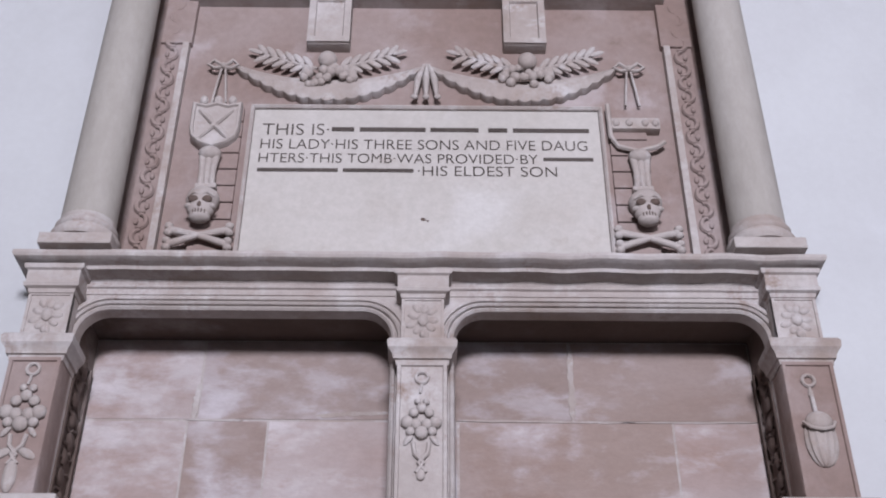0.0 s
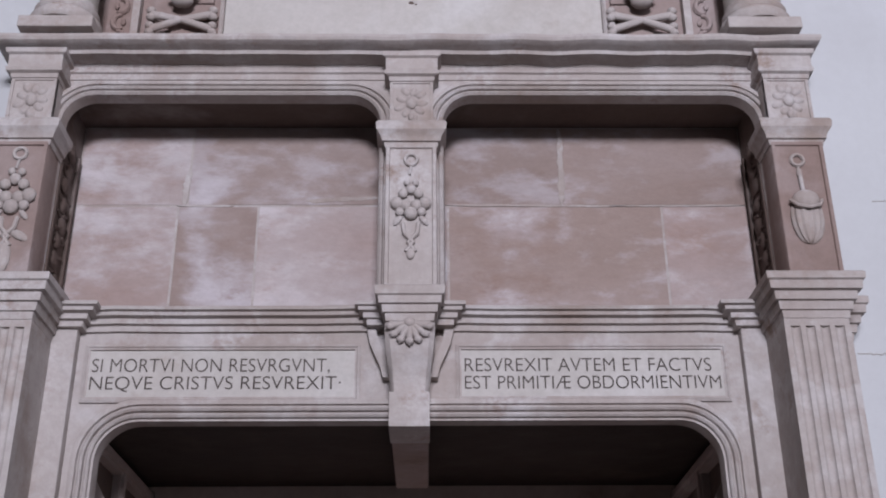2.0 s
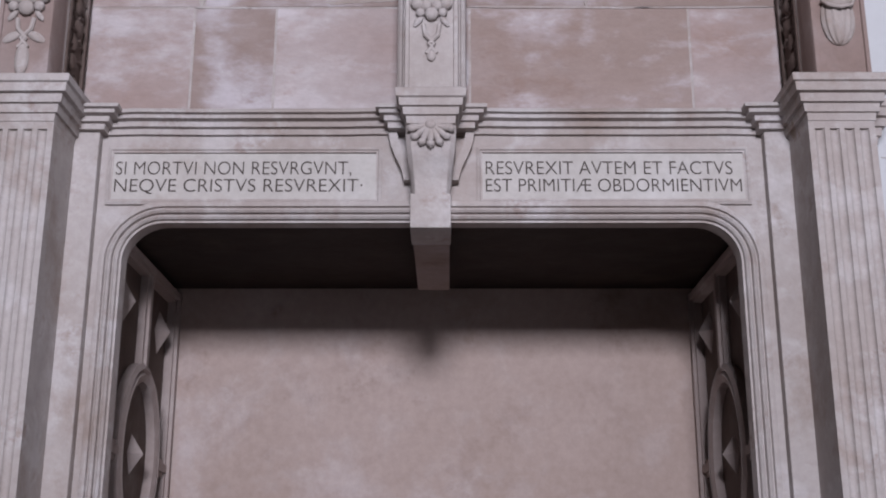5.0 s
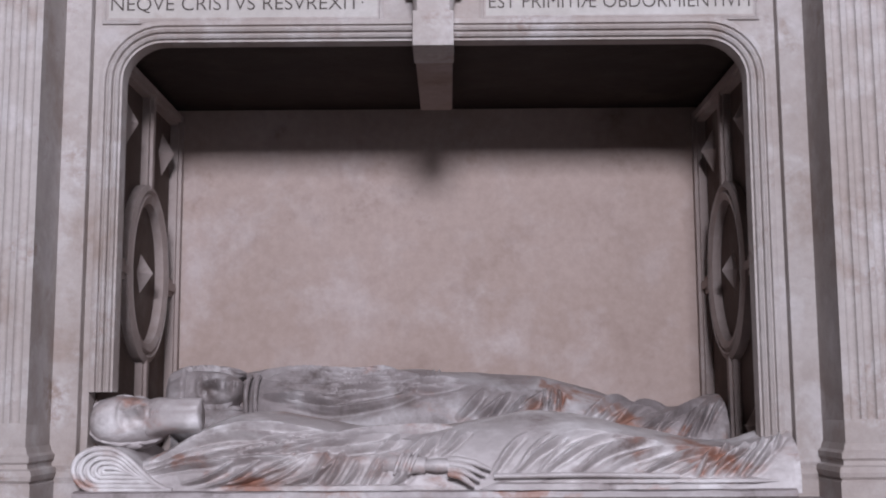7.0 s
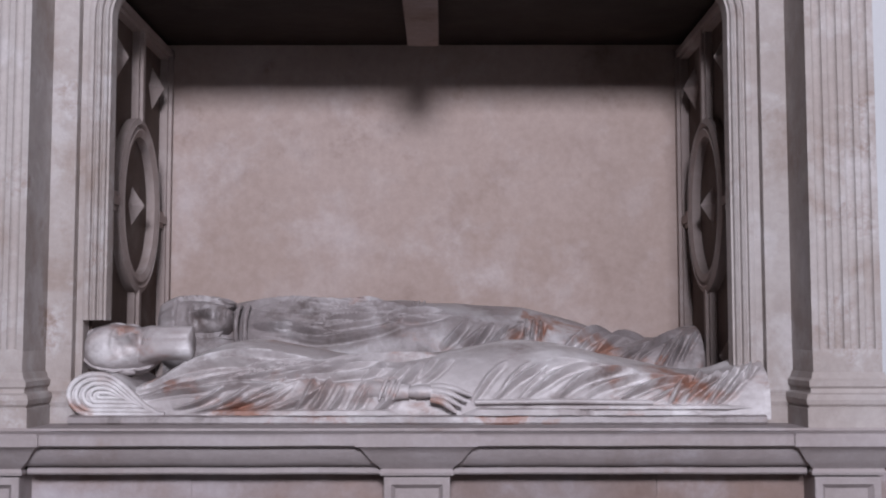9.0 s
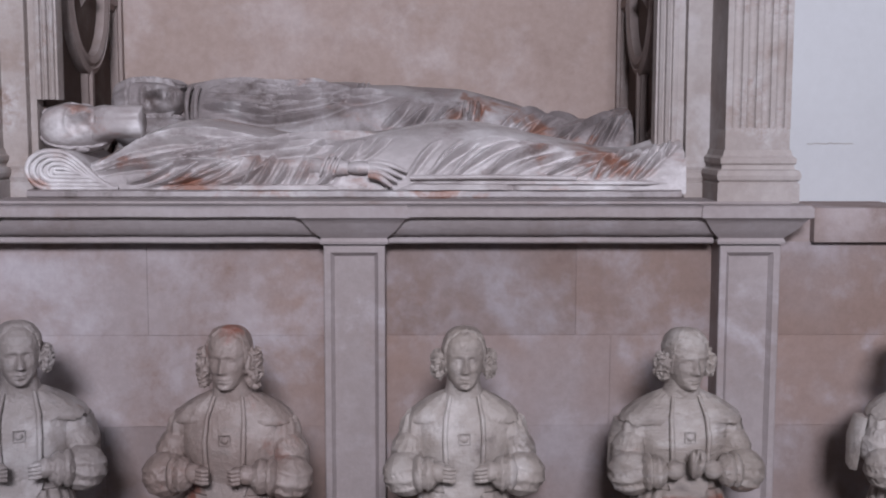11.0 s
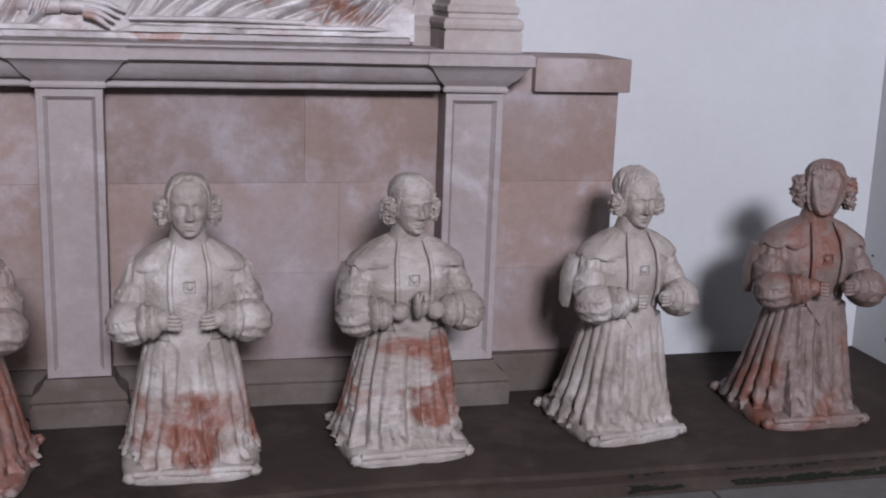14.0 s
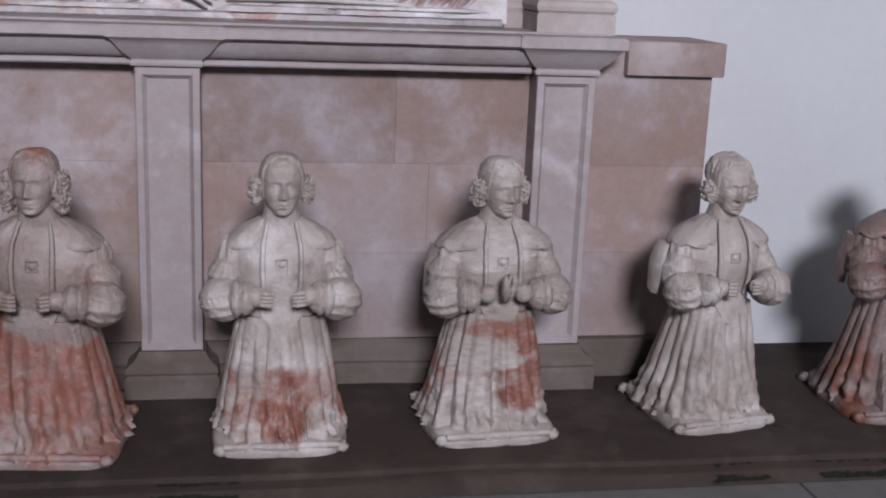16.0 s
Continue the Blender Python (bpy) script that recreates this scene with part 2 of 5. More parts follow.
def arch_plate(bm, path, xa, xb, zt, yf, yb):
    """An upright plate from xa to xb up to zt with an arched opening along path, as thick as yf to yb."""
    x0, x1, z0 = path[0][0], path[-1][0], path[0][1]
    inner = path[1:-1]
    for y in (yf, yb):
        for a, b in zip(inner, inner[1:]):
            bm.faces.new([bm.verts.new(p) for p in ((a[0], y, a[1]), (b[0], y, b[1]), (b[0], y, zt), (a[0], y, zt))])
        for s0, s1, zz in ((xa, x0, inner[0][1]), (x1, xb, inner[-1][1])):
            if s1 - s0 > 1e-4:
                bm.faces.new([bm.verts.new(p) for p in ((s0, y, z0), (s1, y, z0), (s1, y, zz), (s0, y, zz))])
                bm.faces.new([bm.verts.new(p) for p in ((s0, y, zz), (s1, y, zz), (s1, y, zt), (s0, y, zt))])
    for a, b in zip(path, path[1:]):
        bm.faces.new([bm.verts.new(p) for p in ((a[0], yf, a[1]), (b[0], yf, b[1]), (b[0], yb, b[1]), (a[0], yb, a[1]))])
    for x in (xa, xb):
        bm.faces.new([bm.verts.new(p) for p in ((x, yf, z0), (x, yb, z0), (x, yb, zt), (x, yf, zt))])
    bm.faces.new([bm.verts.new(p) for p in ((xa, yf, zt), (xb, yf, zt), (xb, yb, zt), (xa, yb, zt))])
    bmesh.ops.remove_doubles(bm, verts=bm.verts, dist=1e-5)


def ball(bm, c, r, seg=14, rings=9, turn=None, ridges=0, ridge=0.0, rough=0.0):
    """An ellipsoid, with ridges running from pole to pole if wanted."""
    t = turn.to_3x3() if turn is not None else None
    cv = Vector(c)

    def put(x, y, z):
        f = 1.0
        if ridges:
            f += ridge * math.cos(ridges * math.atan2(y, x)) * math.hypot(x, y)
        if rough:
            f += rough * noise.noise(Vector((x, y, z)) * 3 + cv * 40)
        q = Vector((x * r[0] * f, y * r[1] * f, z * r[2] * f))
        return bm.verts.new(cv + (t @ q if t is not None else q))

    out = [put(0, 0, 1)]
    rows = []
    for k in range(1, rings):
        a = math.pi * k / rings
        sz, cz = math.sin(a), math.cos(a)
        rows.append([put(sz * math.cos(2 * math.pi * i / seg), sz * math.sin(2 * math.pi * i / seg), cz) for i in range(seg)])
    last = put(0, 0, -1)
    for i in range(seg):
        j = (i + 1) % seg
        bm.faces.new((out[0], rows[0][i], rows[0][j]))
        bm.faces.new((last, rows[-1][j], rows[-1][i]))
        for ra, rb in zip(rows, rows[1:]):
            bm.faces.new((ra[i], rb[i], rb[j], ra[j]))
    for row in rows:
        out += row
    return out + [last]


def tube(bm, pts, rad, seg=8, flat=1.0):
    """A round bar along points; flat squeezes it along y."""
    pts = [Vector(p) for p in pts]
    rings = []
    for i, p in enumerate(pts):
        d = (pts[min(i + 1, len(pts) - 1)] - pts[max(i - 1, 0)]).normalized()
        side = d.cross(Vector((0, -1, 0)))
        if side.length < 1e-4:
            side = Vector((1, 0, 0))
        side.normalize()
        up = side.cross(d).normalized()
        r = rad[i] if isinstance(rad, (list, tuple)) else rad
        rings.append([p + side * r * math.cos(a) + up * r * flat * math.sin(a) for a in np.linspace(0, 2 * math.pi, seg, endpoint=False)])
    quadstrip(bm, rings)


def bm_new():
    return bmesh.new()


def text_mesh(body, x0, x1, z0, z1, y, parent, material, name="letter"):
    """Raised-flat letters of the built-in font, fitted to a width and a capital height on an upright face."""
    cu = bpy.data.curves.new("text", "FONT")
    cu.body, cu.size, cu.extrude, cu.offset = body, 1.0, 0.0, -0.008
    ob = new("text", cu)
    bpy.context.view_layer.update()
    me = bpy.data.meshes.new_from_object(ob.evaluated_get(bpy.context.evaluated_depsgraph_get()))
    bpy.data.objects.remove(ob)
    co = [v.co.copy() for v in me.vertices]
    ax, bx = min(c.x for c in co), max(c.x for c in co)
    cap = 0.729
    for v, c in zip(me.vertices, co):
        v.co = Vector((x0 + (c.x - ax) / (bx - ax) * (x1 - x0), y, z0 + c.y / cap * (z1 - z0)))
    bm = bm_new()
    bm.from_mesh(me)
    left = set(bm.verts)
    while left:
        seen = [left.pop()]
        for v in seen:
            for e in v.link_edges:
                o = e.other_vert(v)
                if o in left:
                    left.discard(o)
                    seen.append(o)
        index = {v: k for k, v in enumerate(seen)}
        faces = {f for v in seen for f in v.link_faces}
        glyph = bpy.data.meshes.new(name)
        glyph.from_pydata([v.co[:] for v in seen], [], [[index[v] for v in f.verts] for f in sorted(faces, key=lambda f: f.index)])
        glyph.materials.append(material)
        new(name, glyph).parent = parent
    bm.free()
    bpy.data.meshes.remove(me)


def mirror_x(ob, parent=None):
    """A mirrored twin of a mesh object across the middle of the tomb."""
    me = ob.data.copy()
    me.transform(Matrix.Diagonal((-1, 1, 1, 1)))
    me.flip_normals()
    t = new(ob.name.split(".")[0], me)
    t.parent = parent or ob.parent
    for k in ("label", "category", "group", "kind"):
        if k in ob:
            t[k] = ob[k]
    return t

# ---- the room ----
G = 0.24           # top of the dark slab
F = 0.19           # floor
WY = 0.06          # face of the white wall
XE, XW, ZC = 2.25, -4.5, 7.0
b = bm_new()
box(b, XW - 0.3, XE + 0.3, YS - 0.3, 1.2, F - 0.3, F, 0)
tagged(part("floor", b, FLOORM), "worn grey stone floor of the aisle", "floor", kind="structure")
# ceiling, west wall and south wall are added unseen to close the room
b = bm_new()
box(b, XW - 0.3, XE + 0.3, YS - 0.3, 1.2, ZC, ZC + 0.2, 0)
tagged(part("ceiling", b, ROOM), "unseen dark ceiling closing the aisle", "ceiling", kind="structure")
b = bm_new()
box(b, XW - 0.3, -0.96, WY, WY + 0.5, F, ZC, 0)
box(b, 0.96, XE + 0.3, WY, WY + 0.5, F, ZC, 0)
box(b, -0.96, 0.96, WY, WY + 0.5, 5.2, ZC, 0)
box(b, -0.96, 0.96, 0.8, 0.9, F, 5.2, 0)
tagged(part("wall_north", b, WALL), "whitewashed stone wall behind the tomb", "wall", kind="structure")
for nm, x0, x1, mt, lb in (("wall_east", XE, XE + 0.3, WALL, "whitewashed side wall of the aisle"), ("wall_west", XW - 0.3, XW, ROOM, "unseen dark wall closing the aisle")):
    b = bm_new()
    box(b, x0, x1, YS, WY, F, ZC, 0)
    tagged(part(nm, b, mt), lb, "wall", kind="structure")
b = bm_new()
box(b, XW - 0.3, WIN[0], YS - 0.3, YS, F, ZC, 0)
box(b, WIN[1], XE + 0.3, YS - 0.3, YS, F, ZC, 0)
box(b, WIN[0], WIN[1], YS - 0.3, YS, F, WIN[2], 0)
box(b, WIN[0], WIN[1], YS - 0.3, YS, WIN[3], ZC, 0)
tagged(part("wall_south", b, ROOM), "unseen dark wall with a window opening", "wall", kind="structure")
# short cracks in the whitewash
b = bm_new()
for x0, x1, z in ((1.16, 1.28, 1.262), (1.25, 2.05, 2.84), (1.14, 1.22, 2.40), (1.2, 1.5, 1.70)):
    k = 12
    tube(b, [(x0 + (x1 - x0) * i / k, WY - 0.0006, z + 0.005 * noise.noise((x0 + i * 0.7, z * 3, 0))) for i in range(k + 1)], 0.0013, 5)
tagged(part("wall_crack", b, COLUMN), "thin cracks in the whitewash", "crack", kind="structure")

b = bm_new()
random.seed(21)
for i in range(26):
    r = random.uniform(0.002, 0.006)
    ball(b, (XE - 0.0004, random.uniform(-1.1, 0.02), G + 0.02 + 0.30 * random.random() ** 2), (0.0012, r * random.uniform(1.0, 2.2), r), 7, 5, rough=0.5)
tagged(part("wall_chip", b, DARKBROWN), "small dark chips in the whitewash near the step", "chip", kind="stuff")

# dark slab on which the kneelers stand, with a worn lip
slab = thing("stone_slab", "dark worn stone step below the tomb", "step")
b = bm_new()
rings = []
for i in range(61):
    x = XW + (XE - XW) * i / 60
    w = 0.012 * noise.noise((x * 2.2, 0, 4)) + 0.006 * noise.noise((x * 9, 2, 4))
    rings.append([(x, WY, F), (x, WY, G), (x, -0.672 + w, G), (x, -0.690 + w, G - 0.005), (x, -0.694 + w * 1.5, G - 0.016), (x, -0.704 + w, G - 0.019), (x, -0.718 + w * 1.3, G - 0.024), (x, -0.724 + w, G - 0.034), (x, -0.734 + w * 0.6, F)])
quadstrip(b, rings)
part("tread", b, SLABM, slab, smooth=35)
for x0, x1 in ((XW, -2.2), (-2.2, -0.9), (-0.9, 0.35), (0.35, 1.38), (1.38, XE)):
    b = bm_new()
    box(b, x0 + 0.003, x1 - 0.003, -1.06, -0.748, F - 0.1, F + 0.006, 0.004)
    tagged(part("kerb_stone", b, KERB), "pale grey paving stone along the step", "paving stone", "kerb stones along the step")
b = bm_new()
random.seed(5)
for i in range(4200):
    x = random.choice((random.uniform(-0.02, 0.24), random.uniform(1.02, 1.42), random.uniform(1.42, 1.9), random.uniform(0.2, 1.0)))
    w = 0.012 * noise.noise((x * 2.2, 0, 4)) + 0.006 * noise.noise((x * 9, 2, 4))
    if noise.noise((x * 5, 1.7, 0)) < (-0.2 if x > 1.0 or x < 0.24 else 0.2):
        continue
    u = random.random()
    r = 0.0022 + 0.004 * random.random() ** 2
    ball(b, (x, -0.697 + w - 0.036 * u, G - 0.018 - 0.024 * u), (r * 2.0, r, r * 0.45), 7, 4, rough=0.4)
tagged(part("moss", b, MOSS), "dark green moss along the lip of the step", "moss", kind="stuff")

# ---- tomb chest ----
CY = -0.155        # face of the chest
PX = (-0.935, 0.0, 0.935)
chest = thing("tomb_chest", "pinkish brown sandstone tomb chest with panelled pilasters", "tomb chest")
b = bm_new()
box(b, -1.335, 1.335, CY + 0.012, WY + 0.02, G, 1.03, 0.002)
box(b, -0.9, 0.9, WY + 0.02, 0.78, G, 1.03, 0)
part("core", b, BROWN, chest)
# ledge: bead, cavetto and fascia, breaking forward over the pilasters
LEDGE = [(-0.05, 1.030), (0.052, 1.030), (0.056, 1.034), (0.056, 1.041), (0.052, 1.045), (0.049, 1.047), (0.064, 1.049), (0.076, 1.058), (0.086, 1.070), (0.094, 1.082), (0.099, 1.0925), (0.114, 1.094),
         (0.120, 1.098), (0.120, 1.117), (0.114, 1.121), (-0.05, 1.121)]
b = bm_new()
main = [(-0.85, CY - 0.012), (0.85, CY - 0.012)]
sweep_plan(b, main, LEDGE, 0.001)
part("ledge", b, GREYST, chest, "pale moulded ledge", 30)
b = bm_new()
box(b, -1.04, 1.04, CY - 0.05, 0.75, 1.122, 1.1285, 0.002)
part("ledge_top", b, GREYST, chest)
for x in PX:
    b = bm_new()
    cap = [(-0.03, 1.030), (0.004, 1.030), (0.006, 1.036), (0.002, 1.044), (0.008, 1.050), (0.022, 1.062), (0.036, 1.080), (0.046, 1.092), (0.055, 1.096),
           (0.055, 1.118), (0.05, 1.123), (-0.03, 1.123)]
    sweep_plan(b, [(x - 0.075, CY + 0.04), (x - 0.075, -0.238), (x + 0.075, -0.238), (x + 0.075, CY + 0.04)], cap)
    box(b, x - 0.076, x + 0.076, -0.24, CY + 0.04, 1.03, 1.1225, 0)
    part("capital", b, GREYST, chest, "moulded pilaster capital", 30)
    b = bm_new()
    w, t = 0.072, 0.022
    box(b, x - w + 0.002, x + w - 0.002, -0.222, CY + 0.01, 0.35, 1.03, 0)
    sweep_face(b, [(x - w, 0.352), (x - w, 1.026), (x + w, 1.026), (x + w, 0.352), (x - w, 0.352)],
               [(0, CY), (0, -0.234), (0.002, -0.236), (t - 0.006, -0.236), (t - 0.003, -0.231), (t + 0.003, -0.224), (t + 0.003, -0.2)])
    part("pilaster", b, GREYST, chest, "flat pilaster with a sunk panel", 30)
    b = bm_new()
    prof = [(-0.05, G + 0.001), (0.036, G + 0.001), (0.037, 0.29), (0.033, 0.294), (0.030, 0.298), (0.034, 0.305), (0.033, 0.315), (0.026, 0.322), (0.016, 0.328), (0.008, 0.338), (0.003, 0.350), (-0.05, 0.350)]
    sweep_plan(b, [(x - 0.075, CY), (x - 0.075, -0.234), (x + 0.075, -0.234), (x + 0.075, CY)], prof)
    box(b, x - 0.07, x + 0.07, -0.23, CY, G + 0.002, 0.35, 0)
    part("pilaster_base", b, DARKBROWN, chest, "", 30)
BASEP = [(-0.03, G + 0.001), (0.040, G + 0.001), (0.041, 0.282), (0.036, 0.287), (0.030, 0.292), (0.034, 0.299), (0.032, 0.31), (0.022, 0.318), (0.012, 0.33), (0.004, 0.348), (-0.03, 0.349)]
for x0, x1 in ((-0.862, -0.074), (0.074, 0.862)):
    b = bm_new()
    sweep_plan(b, [(x0, CY), (x1, CY)], BASEP, 0.003)
    part("plinth", b, DARKBROWN, chest, "", 30)
for s in (-1, 1):
    b = bm_new()
    box(b, *sorted((s * 1.01, s * 1.35)), CY - 0.03, WY + 0.01, G + 0.001, 0.345, 0.005)
    part("plinth", b, DARKBROWN, chest)
    b = bm_new()
    box(b, *sorted((s * 1.102, s * 1.357)), CY - 0.03, WY + 0.01, 1.028, 1.112, 0.005)
    part("cap_block", b, BROWN, chest, "thick coping block at the end", 30)
    b = bm_new()
    box(b, *sorted((s * 1.0, s * 1.105)), CY, WY + 0.01, 1.02, 1.118, 0.004)
    part("cap_filler", b, BROWN, chest)

# ---- lower recess ----
low = thing("tomb_recess", "deep arched sandstone recess framed by fluted pilasters", "tomb recess")
AX, AZ = 0.752, 2.212
b = bm_new()
arch_plate(b, arch_path(-AX, AX, 1.372, AZ, 0.10), -0.9, 0.9, 2.46, 0.0, 0.05)
box(b, -0.9, -0.806, 0.0, 0.05, 1.125, 1.3715, 0)
box(b, AX, 0.9, 0.0, 0.05, 1.125, 1.3715, 0)
part("front", b, DRESSED, low, "pale dressed stone front")
b = bm_new()
MOULD = [(-0.052, 0.012), (-0.052, -0.008), (-0.045, -0.012), (-0.038, -0.012), (-0.036, -0.004), (-0.033, -0.004), (-0.031, -0.014), (-0.026, -0.018), (-0.021, -0.014), (-0.019, -0.004),
         (-0.016, -0.004), (-0.014, -0.015), (-0.009, -0.019), (-0.004, -0.015), (-0.002, -0.006), (0.003, -0.006), (0.005, 0.03), (-0.052, 0.03)]
sweep_face(b, [(-AX, 1.370)] + arch_path(-AX, AX, 1.125, AZ, 0.10, 10)[1:], MOULD, 0.003)
part("arch_moulding", b, DRESSED, low, "rolled moulding round the opening", 30)
b = bm_new()
box(b, -0.79, 0.79, 0.715, 0.78, 1.12, 2.30, 0)
part("back_panel", b, NICHE, low, "stained plaster back of the recess")
# soffit, shaded by its near-black colour
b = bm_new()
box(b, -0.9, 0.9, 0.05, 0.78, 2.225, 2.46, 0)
part("soffit", b, SHADE_SOFFIT, low, "soffit with deep shade put into its colour")
# side walls in dark stone, the recess's shade put into their colour
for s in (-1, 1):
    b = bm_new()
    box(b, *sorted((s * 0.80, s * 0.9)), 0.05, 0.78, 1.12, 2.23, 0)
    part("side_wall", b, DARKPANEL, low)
# carved side panels: oval between strapwork bars and faceted bosses
b = bm_new()
yc, zc, ry, rz = 0.385, 1.69, 0.205, 0.240
XI = 0.80


def side_ring(bm, ry, rz, t, d, k=48):
    rings = []
    for a in np.linspace(0, 2 * math.pi, k, endpoint=False):
        ca, sa = math.cos(a), math.sin(a)
        rings.append([(XI, yc + (ry - t) * ca, zc + (rz - t) * sa), (XI - d * 0.8, yc + (ry - t) * ca, zc + (rz - t) * sa), (XI - d, yc + (ry - t * 0.6) * ca, zc + (rz - t * 0.6) * sa),
                      (XI - d * 0.7, yc + (ry - t * 0.45) * ca, zc + (rz - t * 0.45) * sa), (XI - d, yc + (ry - t * 0.3) * ca, zc + (rz - t * 0.3) * sa), (XI - d * 0.8, yc + ry * ca, zc + rz * sa),
                      (XI, yc + ry * ca, zc + rz * sa)])
    quadstrip(bm, rings + [rings[0]], closed=False)


def side_bar(bm, y0, z0, y1, z1, w, d):
    dy, dz = y1 - y0, z1 - z0
    q = math.hypot(dy, dz)
    ny, nz = dz / q * w / 2, -dy / q * w / 2
    for o, e in ((0.0, d * 0.7), (0.55, d)):
        f = 1 - o
        ps = [(y0 + ny * f, z0 + nz * f), (y1 + ny * f, z1 + nz * f), (y1 - ny * f, z1 - nz * f), (y0 - ny * f, z0 - nz * f)]
        quadstrip(bm, [[(XI + 0.002, y, z) for y, z in ps], [(XI - e, y, z) for y, z in ps]])


def side_boss(bm, y, z, a, h, d):
    ps = [(y - a, z), (y, z + h), (y + a, z), (y, z - h)]
    top = bm.verts.new((XI - d, y, z))
    vs = [bm.verts.new((XI + 0.001, p, q)) for p, q in ps]
    for i in range(4):
        bm.faces.new((vs[i], vs[(i + 1) % 4], top))


side_ring(b, ry, rz, 0.050, 0.030)
mirror_x(part("oval_ring", b, STRAP, low, "raised double-rimmed oval", 25))
BARS = [(yc, z0, yc, z1, 0.05, 0.028) for z0, z1 in ((1.128, zc - rz + 0.01), (zc + rz - 0.01, 2.2))]
BARS += [(y0, zc - 0.012, y1, zc - 0.012, 0.05, 0.026) for y0, y1 in ((0.06, yc - ry + 0.01), (yc + ry - 0.01, 0.712))]
BARS += [(y, 1.128, y, 2.205, 0.045, 0.034) for y in (0.075, 0.695)] + [(0.055, 2.19, 0.71, 2.19, 0.04, 0.034)]
for a in BARS:
    b = bm_new()
    side_bar(b, *a)
    right = part("strapwork_bar", b, STRAP, low, "", 25)
    if a[0] != 0.075:
        mirror_x(right)
# the left-hand outer bar stops above the head's hollow
b = bm_new()
side_bar(b, 0.075, 1.395, 0.075, 2.205, 0.045, 0.034)
short = part("strapwork_bar", b, STRAP, low, "", 25)
short.data.transform(Matrix.Diagonal((-1, 1, 1, 1)))
short.data.flip_normals()
for y, z, a, h, d in ((yc, zc, 0.035, 0.055, 0.035), (0.20, 1.28, 0.04, 0.065, 0.035), (0.58, 1.28, 0.04, 0.065, 0.035), (0.20, 2.06, 0.04, 0.065, 0.035), (0.58, 2.06, 0.04, 0.065, 0.035)):
    b = bm_new()
    side_boss(b, y, z, a, h, d)
    mirror_x(part("faceted_boss", b, STRAP, low))
# strips and fluted pilasters on each side
for s in (1,):
    b = bm_new()
    box(b, 0.822, 0.885, -0.030, 0.05, 1.20, 2.44, 0.003)
    strip = part("jamb_strip", b, DRESSED, low)
    b = bm_new()
    prof = [(-0.03, 1.124), (0.022, 1.124), (0.022, 1.165), (0.017, 1.168), (0.021, 1.178), (0.018, 1.19), (0.010, 1.196), (0.013, 1.204), (0.006, 1.215), (0.001, 1.23), (-0.03, 1.23)]
    sweep_plan(b, [(0.824, 0.02), (0.824, -0.030), (0.883, -0.030)], prof)
    sbase = part("strip_base", b, DRESSED, low, "", 30)
    b = bm_new()
    X0, X1, Y = 0.882, 1.038, -0.182
    prof = [(X0, 0.05), (X0, Y)]
    fl, n = 0.0115, 4
    for i in range(n):
        c = X0 + (X1 - X0) * (i + 0.75) / (n + 0.5)
        prof += [(c - fl, Y)] + [(c - fl * math.cos(a), Y + fl * 0.9 * math.sin(a)) for a in np.linspace(0.35, math.pi - 0.35, 5)] + [(c + fl, Y)]
    prof += [(X1, Y), (X1, 0.05)]
    quadstrip(b, [[(x, y, z) for x, y in prof] for z in (1.30, 2.385)])
    box(b, X0 + 0.0005, X1 - 0.0005, Y + 0.0005, 0.05, 1.24, 1.302, 0.001)
    box(b, X0 + 0.0005, X1 - 0.0005, Y + 0.0005, 0.05, 2.383, 2.44, 0.001)
    flut = part("fluted_pilaster", b, DRESSED, low, "tall fluted pilaster", 40)
    b = bm_new()
    prof = [(-0.04, 1.124), (0.020, 1.124), (0.020, 1.170), (0.015, 1.174), (0.021, 1.180), (0.023, 1.190), (0.019, 1.201), (0.010, 1.205), (0.008, 1.214), (0.013, 1.219), (0.013, 1.230), (0.006, 1.236), (0.002, 1.25), (-0.04, 1.252)]
    sweep_plan(b, [(X0, 0.04), (X0, Y), (X1, Y), (X1, 0.06)], prof)
    box(b, X0, X1, Y, 0.05, 1.124, 1.25, 0)
    fbase = part("pilaster_base", b, DRESSED, low, "", 30)
    b = bm_new()
    prof = [(-0.04, 2.402), (0.002, 2.402), (0.004, 2.420), (0.010, 2.421), (0.012, 2.441), (0.020, 2.443), (0.022, 2.463), (0.032, 2.466), (0.034, 2.486), (0.040, 2.489), (0.041, 2.505), (0.036, 2.509), (-0.04, 2.511)]
    sweep_plan(b, [(0.884, 0.05), (0.884, Y), (X1, Y), (X1, -0.03), (X1 + 0.06, -0.03), (X1 + 0.06, 0.06)], prof)
    box(b, 0.884, X1, Y, 0.06, 2.403, 2.51, 0)
    fent = part("pilaster_entablature", b, DRESSED, low, "stepped fasciae above the pilaster", 30)
    b = bm_new()
    ENT = [(-0.03, 2.438), (0.010, 2.438), (0.011, 2.452), (0.023, 2.454), (0.024, 2.467), (0.040, 2.470), (0.041, 2.479), (0.052, 2.481), (0.053, 2.489), (0.048, 2.492), (-0.03, 2.494)]
    sweep_plan(b, [(0.05, 0.0), (0.817, 0.0), (0.817, -0.036), (0.886, -0.036)], ENT, 0.0035)
    ent = part("entablature", b, DRESSED, low, "stepped fasciae above the inscription", 30)
    for o in (strip, sbase, flut, fbase, fent, ent):
        mirror_x(o)
